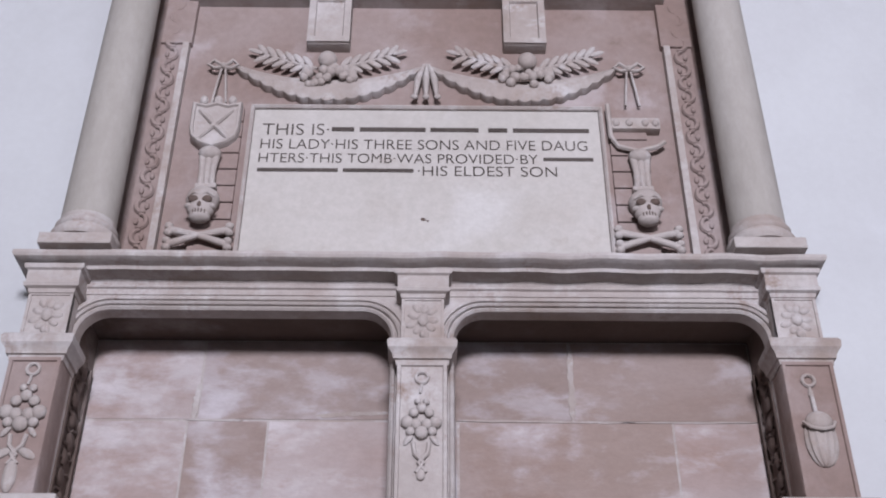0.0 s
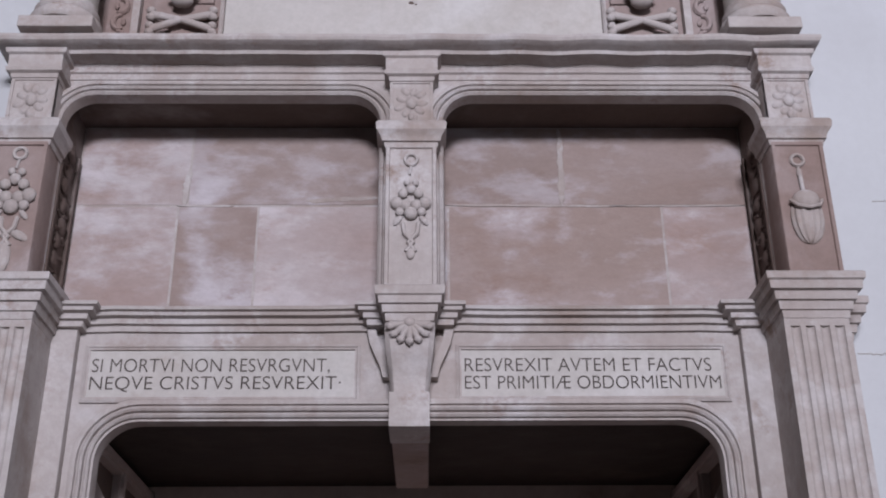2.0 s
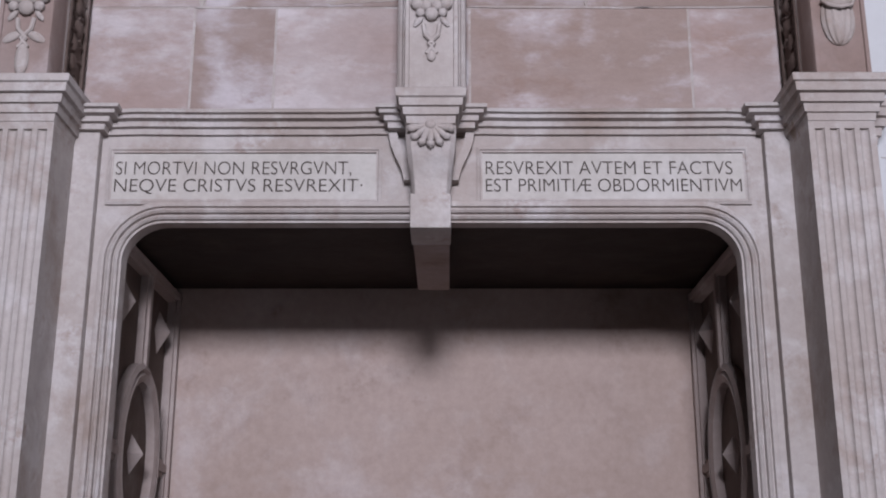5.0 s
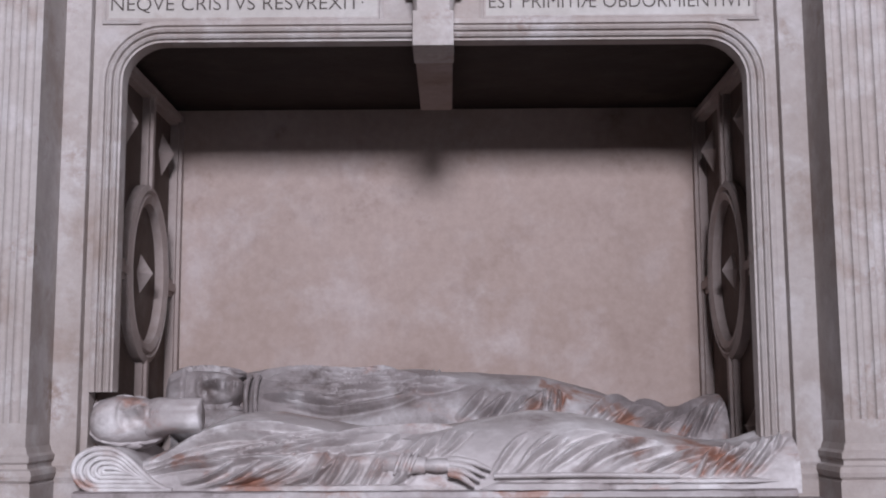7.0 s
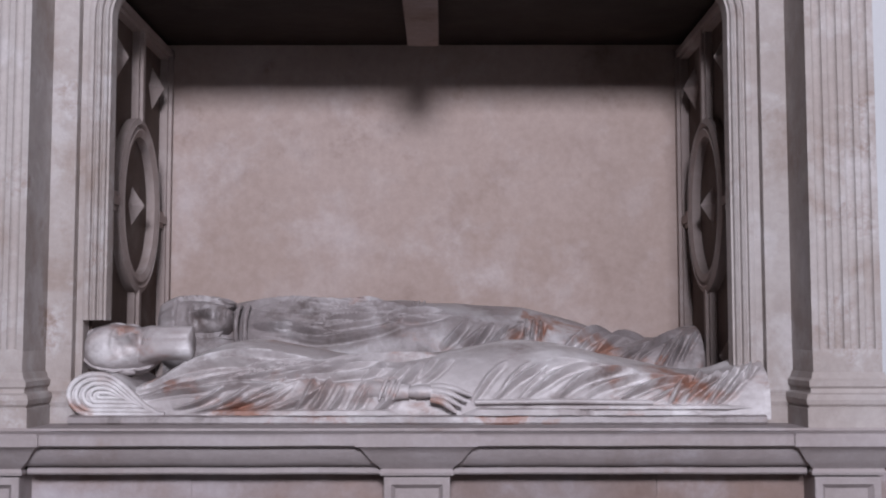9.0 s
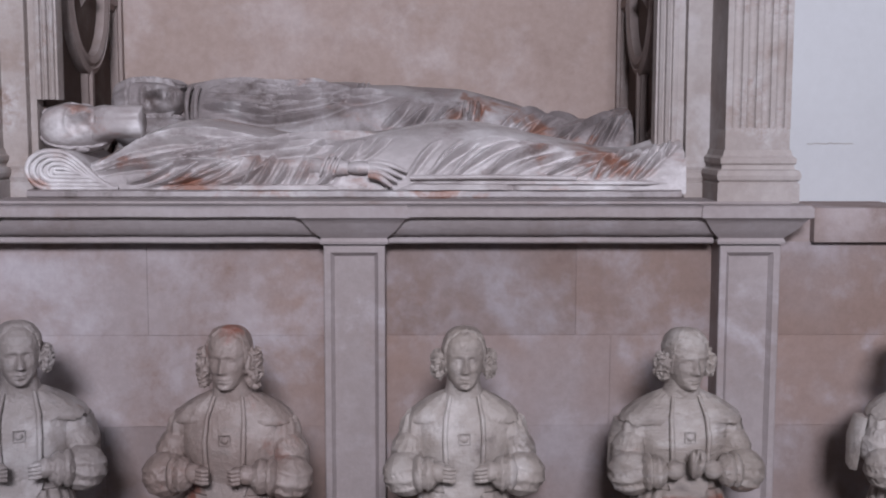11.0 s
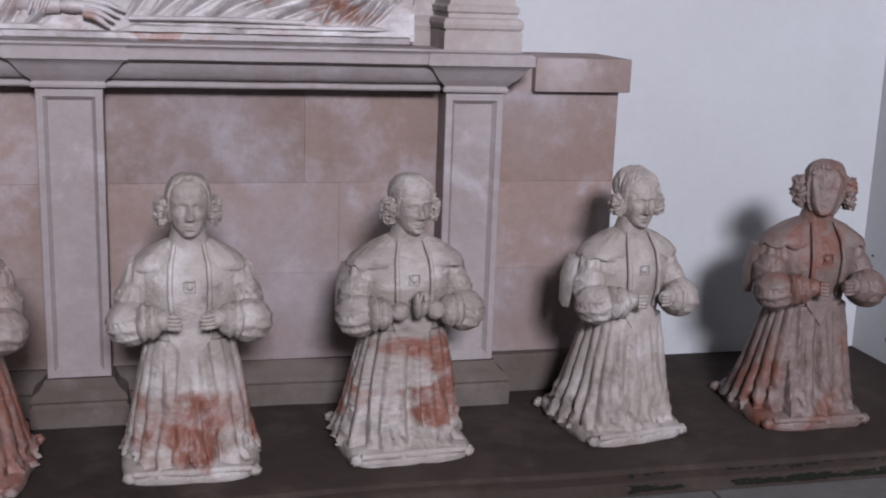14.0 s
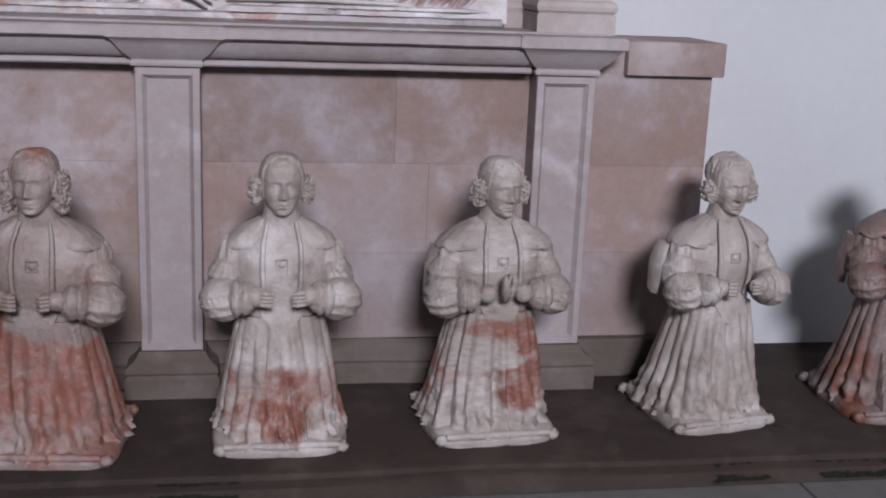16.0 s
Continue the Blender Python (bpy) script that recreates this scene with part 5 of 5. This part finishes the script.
    sq = [(-0.012, 0.420), (0.012, 0.420), (0.012, 0.444), (-0.012, 0.444), (-0.012, 0.420)]
    tube(b, [(px, -0.0635, pz) for px, pz in sq], 0.0014, 6)
    ball(b, (0, -0.062, 0.432), (0.0085, 0.004, 0.0085), seg=8, rings=6)
    # broad falling collar that stands out over the shoulders and dies into the chest
    out = 1.05 if cape else 1.0
    for q in (-1, 1):
        rings = []
        for i in range(33):
            a = -1.25 + 2.75 * i / 32
            f = min(1.0, max(0.0, (a + 1.25) / 0.85))
            f = f * f * (3 - 2 * f)
            sc_ = 0.010 * abs(math.sin(i * 0.62 + seed)) + 0.004 * noise.noise((i * 0.9, seed, q)) if cape else 0.003
            flare = 0.006 if cape else 0.0
            row = []
            for j, (r, z) in enumerate(((0.036, 0.524), (0.054, 0.516), (0.078, 0.504), (0.100, 0.490), (0.118 + flare, 0.474 - sc_ * 0.5), (0.124 + flare, 0.464 - sc_), (0.119 + flare, 0.460 - sc_), (0.10, 0.466), (0.05, 0.49))):
                k = 1.0 if j < 2 else (0.66 + 0.34 * f) * out
                row.append((q * r * k * math.cos(a) * 1.03 * wide, 0.020 + r * k * math.sin(a) * 0.72, z + 0.002 * math.sin(i * 2.1 + j)))
            rings.append(row)
        quadstrip(b, rings)
    # arms: shoulder, hanging sleeve, puffs, cuff and hand
    for q in (-1, 1):
        ball(b, (q * 0.104 * wide, 0.018, 0.420), (0.038, 0.046, 0.060), seg=40, rings=18, ridges=10, ridge=0.07, rough=0.10)
        puff(b, (q * 0.122 * wide, 0.004, 0.392), (0.036, 0.048, 0.052), 3, -q * 0.3, seed + 5 * q)
        if cape:
            quadstrip(b, [[(q * 0.135, 0.02, 0.45), (q * 0.148, 0.035, 0.45), (q * 0.140, 0.075, 0.45), (q * 0.12, 0.07, 0.45)], [(q * 0.150, 0.015, 0.40), (q * 0.162, 0.035, 0.40), (q * 0.150, 0.085, 0.40), (q * 0.125, 0.08, 0.40)],
                          [(q * 0.152, 0.03, 0.325), (q * 0.162, 0.045, 0.325), (q * 0.150, 0.085, 0.33), (q * 0.13, 0.08, 0.33)]])
        puff(b, (q * 0.126 * wide, -0.040, 0.350), (0.049, 0.052, 0.050), 4, q * 0.25, seed + q)
        puff(b, (q * 0.080 * wide, -0.080, 0.362), (0.035, 0.036, 0.026), 2, radians(90), seed + 3 * q)
        puff(b, (q * 0.098 * wide, -0.072, 0.360), (0.038, 0.038, 0.018), 1, radians(90), seed + 9 * q)
        hx = 0.022 if clasped else 0.036
        ball(b, (q * (hx + 0.020), -0.094, 0.369), (0.022, 0.022, 0.022), seg=16, rings=10, rough=0.12)
        if clasped:
            ball(b, (q * 0.0075, -0.112, 0.386), (0.0105, 0.018, 0.034), seg=14, rings=10, turn=Euler((radians(18), radians(q * 6), 0)).to_matrix())
            for k in range(4):
                tube(b, [(q * 0.012, -0.122 + 0.007 * k, 0.384), (q * 0.006, -0.130 + 0.008 * k, 0.404), (q * 0.002, -0.132 + 0.008 * k, 0.424 - 0.002 * k)], [0.005, 0.0048, 0.0035], 8)
        else:
            ball(b, (q * hx, -0.102, 0.369), (0.016, 0.016, 0.018), seg=14, rings=10, rough=0.1)
            for k in range(4):
                tube(b, [(q * (hx + 0.010), -0.113, 0.382 - 0.0085 * k), (q * (hx - 0.004), -0.120, 0.382 - 0.0085 * k), (q * (hx - 0.014), -0.112, 0.380 - 0.0085 * k)], [0.0045, 0.0050, 0.0040], 8)
    hm = Matrix.Translation((0, -0.010, 0.599)) @ Euler((radians(nod), 0, radians(head_turn))).to_matrix().to_4x4() @ Matrix.Scale(0.136, 4)
    head_shape(b, hm, hair=hair, seed=seed, plain=plain, relief=1.2)
    for v in b.verts:
        if v not in torso0:
            v.co.y -= 0.060
    for v in b.verts:
        v.co += noise.noise_vector(v.co * 38 + Vector((seed * 7, 0, 0))) * 0.0012 + noise.noise_vector(v.co * 105 + Vector((0, seed, 0))) * 0.0009
    ob = part("kneeling_statue", b, material, smooth=55)
    ob.matrix_basis = pose(x, y, G, 0, 0, turn) @ Matrix.Scale(size, 4)
    return tagged(ob, label, "statue", "kneeling statues on the step")


def alab(name, **kw):
    d = dict(patch=0.6, patch_scale=7.0, rough=0.46, bump=0.8, rust=(0.225, 0.088, 0.06), rust_at=0.60, rust_scale=5.0, grain=70, local=True, dirt=(0.20, 0.165, 0.147), dirt_scale=9.0, dirt_at=0.53, scumble=0.45)
    d.update(kw)
    base = d.pop("tones", ((0.295, 0.248, 0.215), (0.385, 0.336, 0.302), (0.50, 0.458, 0.43)))
    return masonry(name, *base, **d)


A_RED = alab("rust_streaked_alabaster", rust_at=0.55, band=(0.0, 0.27, 0.17), tones=((0.223, 0.166, 0.143), (0.273, 0.217, 0.191), (0.344, 0.288, 0.262)))
A_LOW = alab("alabaster_rusty_hem", rust_at=0.63, band=(0.03, 0.20, 0.22))
A_BAND = alab("alabaster_rusty_skirt", rust_at=0.63, band=(0.07, 0.30, 0.19), stretch=(0.8, 0.8, 1.8))
A_CLEAN = alab("clean_alabaster", rust_at=0.70)
A_DARK = alab("ruddy_dark_alabaster", rust_at=0.52, tones=((0.15, 0.105, 0.088), (0.20, 0.145, 0.128), (0.27, 0.21, 0.19)), rust=(0.19, 0.075, 0.05))
A_GREY = alab("grey_brown_alabaster", rust_at=0.60, tones=((0.25, 0.215, 0.20), (0.32, 0.285, 0.27), (0.40, 0.37, 0.36)))
kneeler("worn alabaster statue kneeling in a cloak", A_GREY, -0.705, -0.465, 14, 0.985, 10, -2, "curls", cape=True, seed=3)
kneeler("rust-streaked alabaster statue of a kneeling woman with long hair", A_RED, -0.236, -0.485, -6, 0.975, -2, -3, "long", cape=False, seed=4, wide=1.06)
kneeler("pale alabaster kneeling statue with a rusty red hem", A_LOW, 0.248, -0.465, 0, 0.965, 2, -4, "curls", cape=False, seed=5)
kneeler("alabaster kneeling statue with clasped hands and rusty skirt", A_BAND, 0.718, -0.445, 4, 0.955, 12, 0, "curls", clasped=True, cape=True, seed=6)
kneeler("clean pale alabaster kneeling statue wearing a bonnet", A_CLEAN, 1.258, -0.412, 10, 0.955, -8, 2, "bonnet", clasped=False, cape=True, seed=7, wide=0.94)
kneeler("dark ruddy kneeling statue with a plain flat face", A_DARK, 1.764, -0.392, 0, 0.98, -26, -4, "bob", cape=True, seed=8, plain=True)


def spline(pts, x):
    xs = [p[0] for p in pts]
    return [float(np.interp(x, xs, [p[i] for p in pts])) for i in range(1, len(pts[0]))]


def fold_sets(sets, seed):
    """Carved folds as (x, girth, x, girth, bow, height, width): each set spreads a number of them over a patch of the cloth."""
    rnd = random.Random(seed)
    out = []
    for count, (xa, xb), (ga, gb), (la, lb), (ra, rb), bow, h, w in sets:
        for i in range(count):
            x = xa + (xb - xa) * (i + rnd.uniform(0.1, 0.9)) / count
            g = rnd.uniform(ga, gb)
            out.append((x, g, x + rnd.uniform(la, lb), g + rnd.uniform(ra, rb), bow * rnd.uniform(0.4, 1.3), h * rnd.uniform(0.8, 1.35) * 2.5, w * rnd.uniform(0.9, 1.3)))
    return out


def reclining(ctrl, zb, head_at, beard, hair, seed, folds, bulge):
    """A recumbent figure under drapery: a body that follows the control sections, with single carved folds; one mesh."""
    b = bm_new()
    nx, ny = 620, 330
    x0, x1 = ctrl[0][0], ctrl[-1][0]
    smooth = [(x, *np.mean([spline(ctrl, x + d) for d in (-0.03, -0.015, 0, 0.015, 0.03)], axis=0)) for x in np.linspace(x0, x1, 90)]
    xs = np.linspace(x0, x1, nx)
    fine = np.linspace(0, math.pi, 2000)
    run = np.concatenate([[0], np.cumsum(np.hypot(np.diff(0.18 * np.cos(fine)), np.diff(0.15 * np.sin(fine) ** 0.62)))])
    gi = np.linspace(0, run[-1], ny)
    th = np.interp(gi, run, fine)
    cols = [np.interp(xs, [p[0] for p in smooth], [p[i] for p in smooth])[:, None] for i in (1, 2, 3)]
    c, s = np.cos(th)[None, :], np.sin(th)[None, :]
    X = np.repeat(xs[:, None], ny, 1)
    GI = np.repeat(gi[None, :], nx, 0)
    ridge, groove = np.zeros((nx, ny)), np.zeros((nx, ny))
    cx, cg = np.linspace(x0, x1, 110), np.linspace(0, gi[-1], 40)
    wob = np.array([[noise.noise((x * 9, g * 14, seed)) for g in cg] for x in cx])
    wob = np.array([np.interp(xs, cx, wob[:, k]) for k in range(40)])
    wob = np.array([np.interp(gi, cg, wob[:, i]) for i in range(nx)])
    for xa, ga, xb, gb, bow, h, w in folds:
        dx, dg = xb - xa, gb - ga
        ln = math.hypot(dx, dg)
        t = ((X - xa) * dx + (GI - ga) * dg) / ln ** 2
        d = ((X - xa) * -dg + (GI - ga) * dx) / ln + bow * 4 * t * (1 - t) + wob * 0.005
        tt = np.clip(t, 0, 1)
        env = np.sin(math.pi * tt) ** 0.8 * (t > 0) * (t < 1)
        ww = w * (1.15 + 0.4 * tt)
        slope = np.where(d > 0, 0.42 * np.exp(-np.abs(d) / (5.5 * ww)), 0.0)
        ridge = np.maximum(ridge, h * env * np.maximum(np.exp(-(np.abs(d) / ww) ** 1.4), slope))
        groove = np.maximum(groove, 0.55 * h * env * np.exp(-((d + 2.0 * ww) / (1.1 * ww)) ** 2))
    q = 1.05 * ridge - np.maximum(0, groove - 0.7 * ridge) + bulge * wob
    edge = np.minimum(1, s * 40) * np.minimum(1, np.minimum(np.arange(nx), nx - 1 - np.arange(nx)) / 5.0)[:, None]
    Y = cols[1] - cols[2] * c - q * c * edge
    Z = zb + (cols[0] - zb) * s ** 0.62 + q * s * edge
    vs = [[b.verts.new((X[i, j], Y[i, j], Z[i, j])) for j in range(ny)] for i in range(nx)]
    for r0, r1 in zip(vs, vs[1:]):
        for j in range(ny - 1):
            b.faces.new((r0[j], r1[j], r1[j + 1], r0[j + 1]))
    low_ = [[b.verts.new((v.co.x, v.co.y, zb - 0.01)) for v in (r[0], r[-1])] for r in vs]
    for (a0, a1), (c0, c1), r0, r1 in zip(low_, low_[1:], vs, vs[1:]):
        b.faces.new((a0, c0, r1[0], r0[0]))
        b.faces.new((c1, a1, r0[-1], r1[-1]))
    b.faces.new([v for v in vs[-1]] + [low_[-1][1], low_[-1][0]])
    b.faces.new([v for v in vs[0]][::-1] + [low_[0][0], low_[0][1]])
    hx, hy, hz, hs, roll = head_at
    # face turned up and outwards, crown towards -x
    m3 = Matrix.Translation((hx, hy, hz)) @ Matrix.Rotation(radians(roll), 4, "X") @ Matrix.Rotation(radians(-90), 4, "Y") @ Matrix.Rotation(radians(90), 4, "Z") @ Matrix.Diagonal((hs * 0.87, hs * 0.92, hs, 1))
    head_shape(b, m3, beard=beard, hair=hair, seed=seed, relief=1.9)
    return b


FRONT = [(-0.79, 1.195, 0.07, 0.13), (-0.70, 1.208, 0.08, 0.15), (-0.62, 1.236, 0.09, 0.165), (-0.57, 1.275, 0.09, 0.175), (-0.52, 1.298, 0.09, 0.18), (-0.46, 1.318, 0.09, 0.18), (-0.36, 1.322, 0.09, 0.185), (-0.2, 1.29, 0.09, 0.185),
         (0.0, 1.285, 0.09, 0.18), (0.12, 1.305, 0.09, 0.18), (0.22, 1.322, 0.09, 0.18), (0.34, 1.312, 0.09, 0.18), (0.5, 1.275, 0.085, 0.175), (0.62, 1.25, 0.08, 0.17), (0.70, 1.25, 0.08, 0.17), (0.76, 1.275, 0.075, 0.165), (0.80, 1.285, 0.07, 0.16), (0.812, 1.28, 0.07, 0.16)]
FOLDS_FRONT = fold_sets([
    (5, (-0.74, -0.62), (0.06, 0.16), (0.34, 0.46), (-0.04, 0.0), 0.012, 0.008, 0.0042),
    (7, (-0.60, -0.33), (0.0, 0.02), (0.15, 0.20), (0.06, 0.08), 0.015, 0.008, 0.0042),
    (5, (-0.52, -0.36), (0.07, 0.11), (0.16, 0.24), (0.03, 0.08), 0.010, 0.007, 0.0040),
    (6, (-0.29, -0.10), (0.0, 0.01), (0.04, 0.06), (0.055, 0.10), 0.006, 0.009, 0.0045),
    (7, (-0.38, -0.26), (0.075, 0.12), (0.22, 0.36), (0.04, 0.12), 0.010, 0.008, 0.0042),
    (5, (-0.14, 0.03), (0.06, 0.10), (0.05, 0.10), (0.06, 0.10), 0.006, 0.008, 0.0042),
    (3, (0.11, 0.25), (0.03, 0.04), (0.09, 0.12), (0.08, 0.09), -0.006, 0.008, 0.0042),
    (6, (0.14, 0.54), (0.03, 0.035), (0.20, 0.25), (0.10, 0.115), -0.014, 0.010, 0.0048),
    (5, (0.55, 0.70), (0.03, 0.04), (0.07, 0.13), (0.10, 0.12), -0.010, 0.010, 0.0046),
    (6, (0.63, 0.77), (0.09, 0.11), (0.03, 0.05), (0.05, 0.07), -0.004, 0.009, 0.0042)], 3)
b = reclining(FRONT, 1.149, (-0.712, 0.040, 1.300, 0.200, 70), True, "bald", 2, FOLDS_FRONT, 0.006)
# rolled mattress end below the head: oval rings on its face, trailing off along the edge
def roll_line(k, count=64):
    """One turn of the rolled mattress end: round at its outer end, flat below, drawn out to a point."""
    pts = []
    x0, x1, z0, z1 = -0.806 + 0.0165 * k, -0.585 - 0.022 * k, 1.1515 + 0.0095 * k, 1.243 - 0.0105 * k
    mid, half = (z0 + z1) / 2, (z1 - z0) / 2
    for i in range(count):
        u = i / (count - 1)
        if u < 0.35:
            pts.append((x1 + (x0 + half * 1.2 - x1) * u / 0.35, z0))
        elif u < 0.65:
            a = -math.pi / 2 - math.pi * (u - 0.35) / 0.30
            pts.append((x0 + half * 1.2 + half * 1.2 * math.cos(a), mid + half * math.sin(a)))
        else:
            v = (u - 0.65) / 0.35
            pts.append((x0 + half * 1.2 + (x1 - x0 - half * 1.2) * v, z1 - (z1 - z0) * smoothstep(v, 0.12, 1.0)))
    return pts


for k in range(5):
    tube(b, [(x, -0.092, z) for x, z in roll_line(k)], 0.0064 - 0.0004 * k, 8)
quadstrip(b, [[(x, y, z) for x, z in roll_line(0, 48)] for y in (-0.088, 0.02, 0.26)])
# forearm, soft cuff and hand resting on the near side
tube(b, [(-0.17, -0.052, 1.214), (-0.12, -0.076, 1.209), (-0.07, -0.090, 1.205), (-0.02, -0.096, 1.204)], [0.006, 0.019, 0.021, 0.018], 20)
for k in range(3):
    tube(b, [(-0.068 + 0.016 * k, -0.070, 1.232), (-0.074 + 0.016 * k, -0.100, 1.228), (-0.082 + 0.016 * k, -0.114, 1.208), (-0.090 + 0.016 * k, -0.110, 1.186)], [0.003, 0.005, 0.005, 0.003], 8)
ball(b, (0.010, -0.096, 1.204), (0.050, 0.024, 0.016), seg=24, rings=14)
for i in range(4):
    tube(b, [(0.030, -0.106 - i * 0.003, 1.216 - 0.010 * i), (0.055, -0.114 - i * 0.003, 1.216 - 0.0115 * i), (0.085 - 0.006 * i, -0.116 - i * 0.003, 1.210 - 0.012 * i), (0.122 - 0.012 * i, -0.112 - i * 0.002, 1.195 - 0.012 * i)], [0.0075, 0.0078, 0.007, 0.004], 10)
# scabbard along the edge and the flat hems below it
tube(b, [(0.13, -0.106, 1.180), (0.33, -0.105, 1.182), (0.54, -0.100, 1.178)], 0.006, 8)
for xa, xb, za, zc_, yy in ((0.10, 0.40, 1.150, 1.163, -0.112), (0.36, 0.66, 1.150, 1.160, -0.108), (0.20, 0.78, 1.164, 1.171, -0.104), (-0.48, -0.02, 1.150, 1.160, -0.106)):
    rings = []
    for t in np.linspace(0, 1, 34):
        w = 0.005 * noise.noise((t * 9, xa * 7, 1))
        x, u = xa + (xb - xa) * t, min(1.0, 8 * t, 8 * (1 - t))
        rings.append([(x, -0.07, za), (x, yy * 1.0 + w + 0.02 * (1 - u), za), (x, yy + w + 0.02 * (1 - u), za + (zc_ - za) * u), (x, -0.07, zc_ + 0.008 * u)])
    quadstrip(b, rings)
for v in b.verts:
    v.co += noise.noise_vector(v.co * 30) * 0.0010 + noise.noise_vector(v.co * 95) * 0.0006
tagged(part("front_effigy", b, ALAB, smooth=70), "white alabaster recumbent effigy of a bearded man, stained rusty orange", "statue", "recumbent effigies")
BACK = [(-0.715, 1.30, 0.52, 0.10), (-0.68, 1.392, 0.53, 0.12), (-0.60, 1.422, 0.535, 0.125), (-0.54, 1.426, 0.52, 0.13), (-0.48, 1.430, 0.49, 0.155), (-0.40, 1.438, 0.47, 0.175), (-0.2, 1.436, 0.47, 0.185), (0.0, 1.428, 0.47, 0.19), (0.15, 1.418, 0.47, 0.19), (0.27, 1.413, 0.47, 0.19), (0.38, 1.385, 0.47, 0.185),
        (0.5, 1.345, 0.47, 0.18), (0.6, 1.325, 0.47, 0.17), (0.67, 1.330, 0.47, 0.165), (0.73, 1.362, 0.47, 0.16), (0.755, 1.362, 0.47, 0.155)]
FOLDS_BACK = fold_sets([
    (4, (-0.52, -0.42), (0.16, 0.24), (0.22, 0.34), (-0.02, 0.01), 0.006, 0.008, 0.0044),
    (15, (-0.47, -0.10), (0.10, 0.21), (0.12, 0.22), (-0.02, 0.03), 0.006, 0.009, 0.0040),
    (5, (0.04, 0.22), (0.06, 0.09), (0.06, 0.10), (0.05, 0.08), 0.004, 0.009, 0.0044),
    (3, (0.25, 0.32), (0.08, 0.09), (0.01, 0.02), (0.06, 0.07), 0.0, 0.009, 0.0042),
    (6, (0.34, 0.57), (0.05, 0.075), (0.13, 0.18), (0.12, 0.16), -0.010, 0.010, 0.0048),
    (4, (0.61, 0.69), (0.05, 0.06), (0.06, 0.09), (0.11, 0.13), -0.006, 0.009, 0.0044)], 9)
# the sleeve's swag, hanging in parallel loops
FOLDS_BACK += [(-0.48 + 0.012 * k, 0.118 + 0.017 * k, 0.02 - 0.014 * k, 0.150 + 0.013 * k, 0.052 - 0.005 * k, 0.018, 0.0048) for k in range(5)]
b = reclining(BACK, 1.21, (-0.605, 0.380, 1.372, 0.195, 72), False, "veil", 6, FOLDS_BACK, 0.007)
box(b, -0.74, 0.77, 0.29, 0.67, 1.149, 1.215, 0.006)
ball(b, (-0.60, 0.47, 1.29), (0.14, 0.17, 0.07), seg=24, rings=12, rough=0.05)
# bands of the collar, and the bracelet
for k in range(2):
    tube(b, [(-0.500 + 0.024 * k, 0.405 + 0.072 * math.cos(a), 1.350 + 0.062 * math.sin(a)) for a in np.linspace(0, 2 * math.pi, 28)], 0.007, 8)
for k in range(3):
    tube(b, [(-0.03 + 0.015 * k, 0.345, 1.395), (-0.027 + 0.015 * k, 0.385, 1.418), (-0.024 + 0.015 * k, 0.43, 1.428)], [0.003, 0.005, 0.003], 8)
for v in b.verts:
    v.co += noise.noise_vector(v.co * 30) * 0.0010 + noise.noise_vector(v.co * 95) * 0.0006
tagged(part("rear_effigy", b, GREYALAB, smooth=70), "grey alabaster recumbent effigy of a veiled woman", "statue", "recumbent effigies")
b = bm_new()
rings = []
for i in range(60):
    x = -0.802 + 1.60 * i / 59
    w = 0.003 * noise.noise((x * 14, 0, 2))
    rings.append([(x, -0.106 + w, 1.1288), (x, -0.112 + w, 1.134), (x, -0.110 + w * 2, 1.146 + w), (x, -0.098, 1.150 + w * 0.5), (x, 0.68, 1.150), (x, 0.68, 1.1288)])
quadstrip(b, rings)
tagged(part("effigy_slab", b, GREYALAB, smooth=40), "thin chipped alabaster slab under the effigies", "slab")
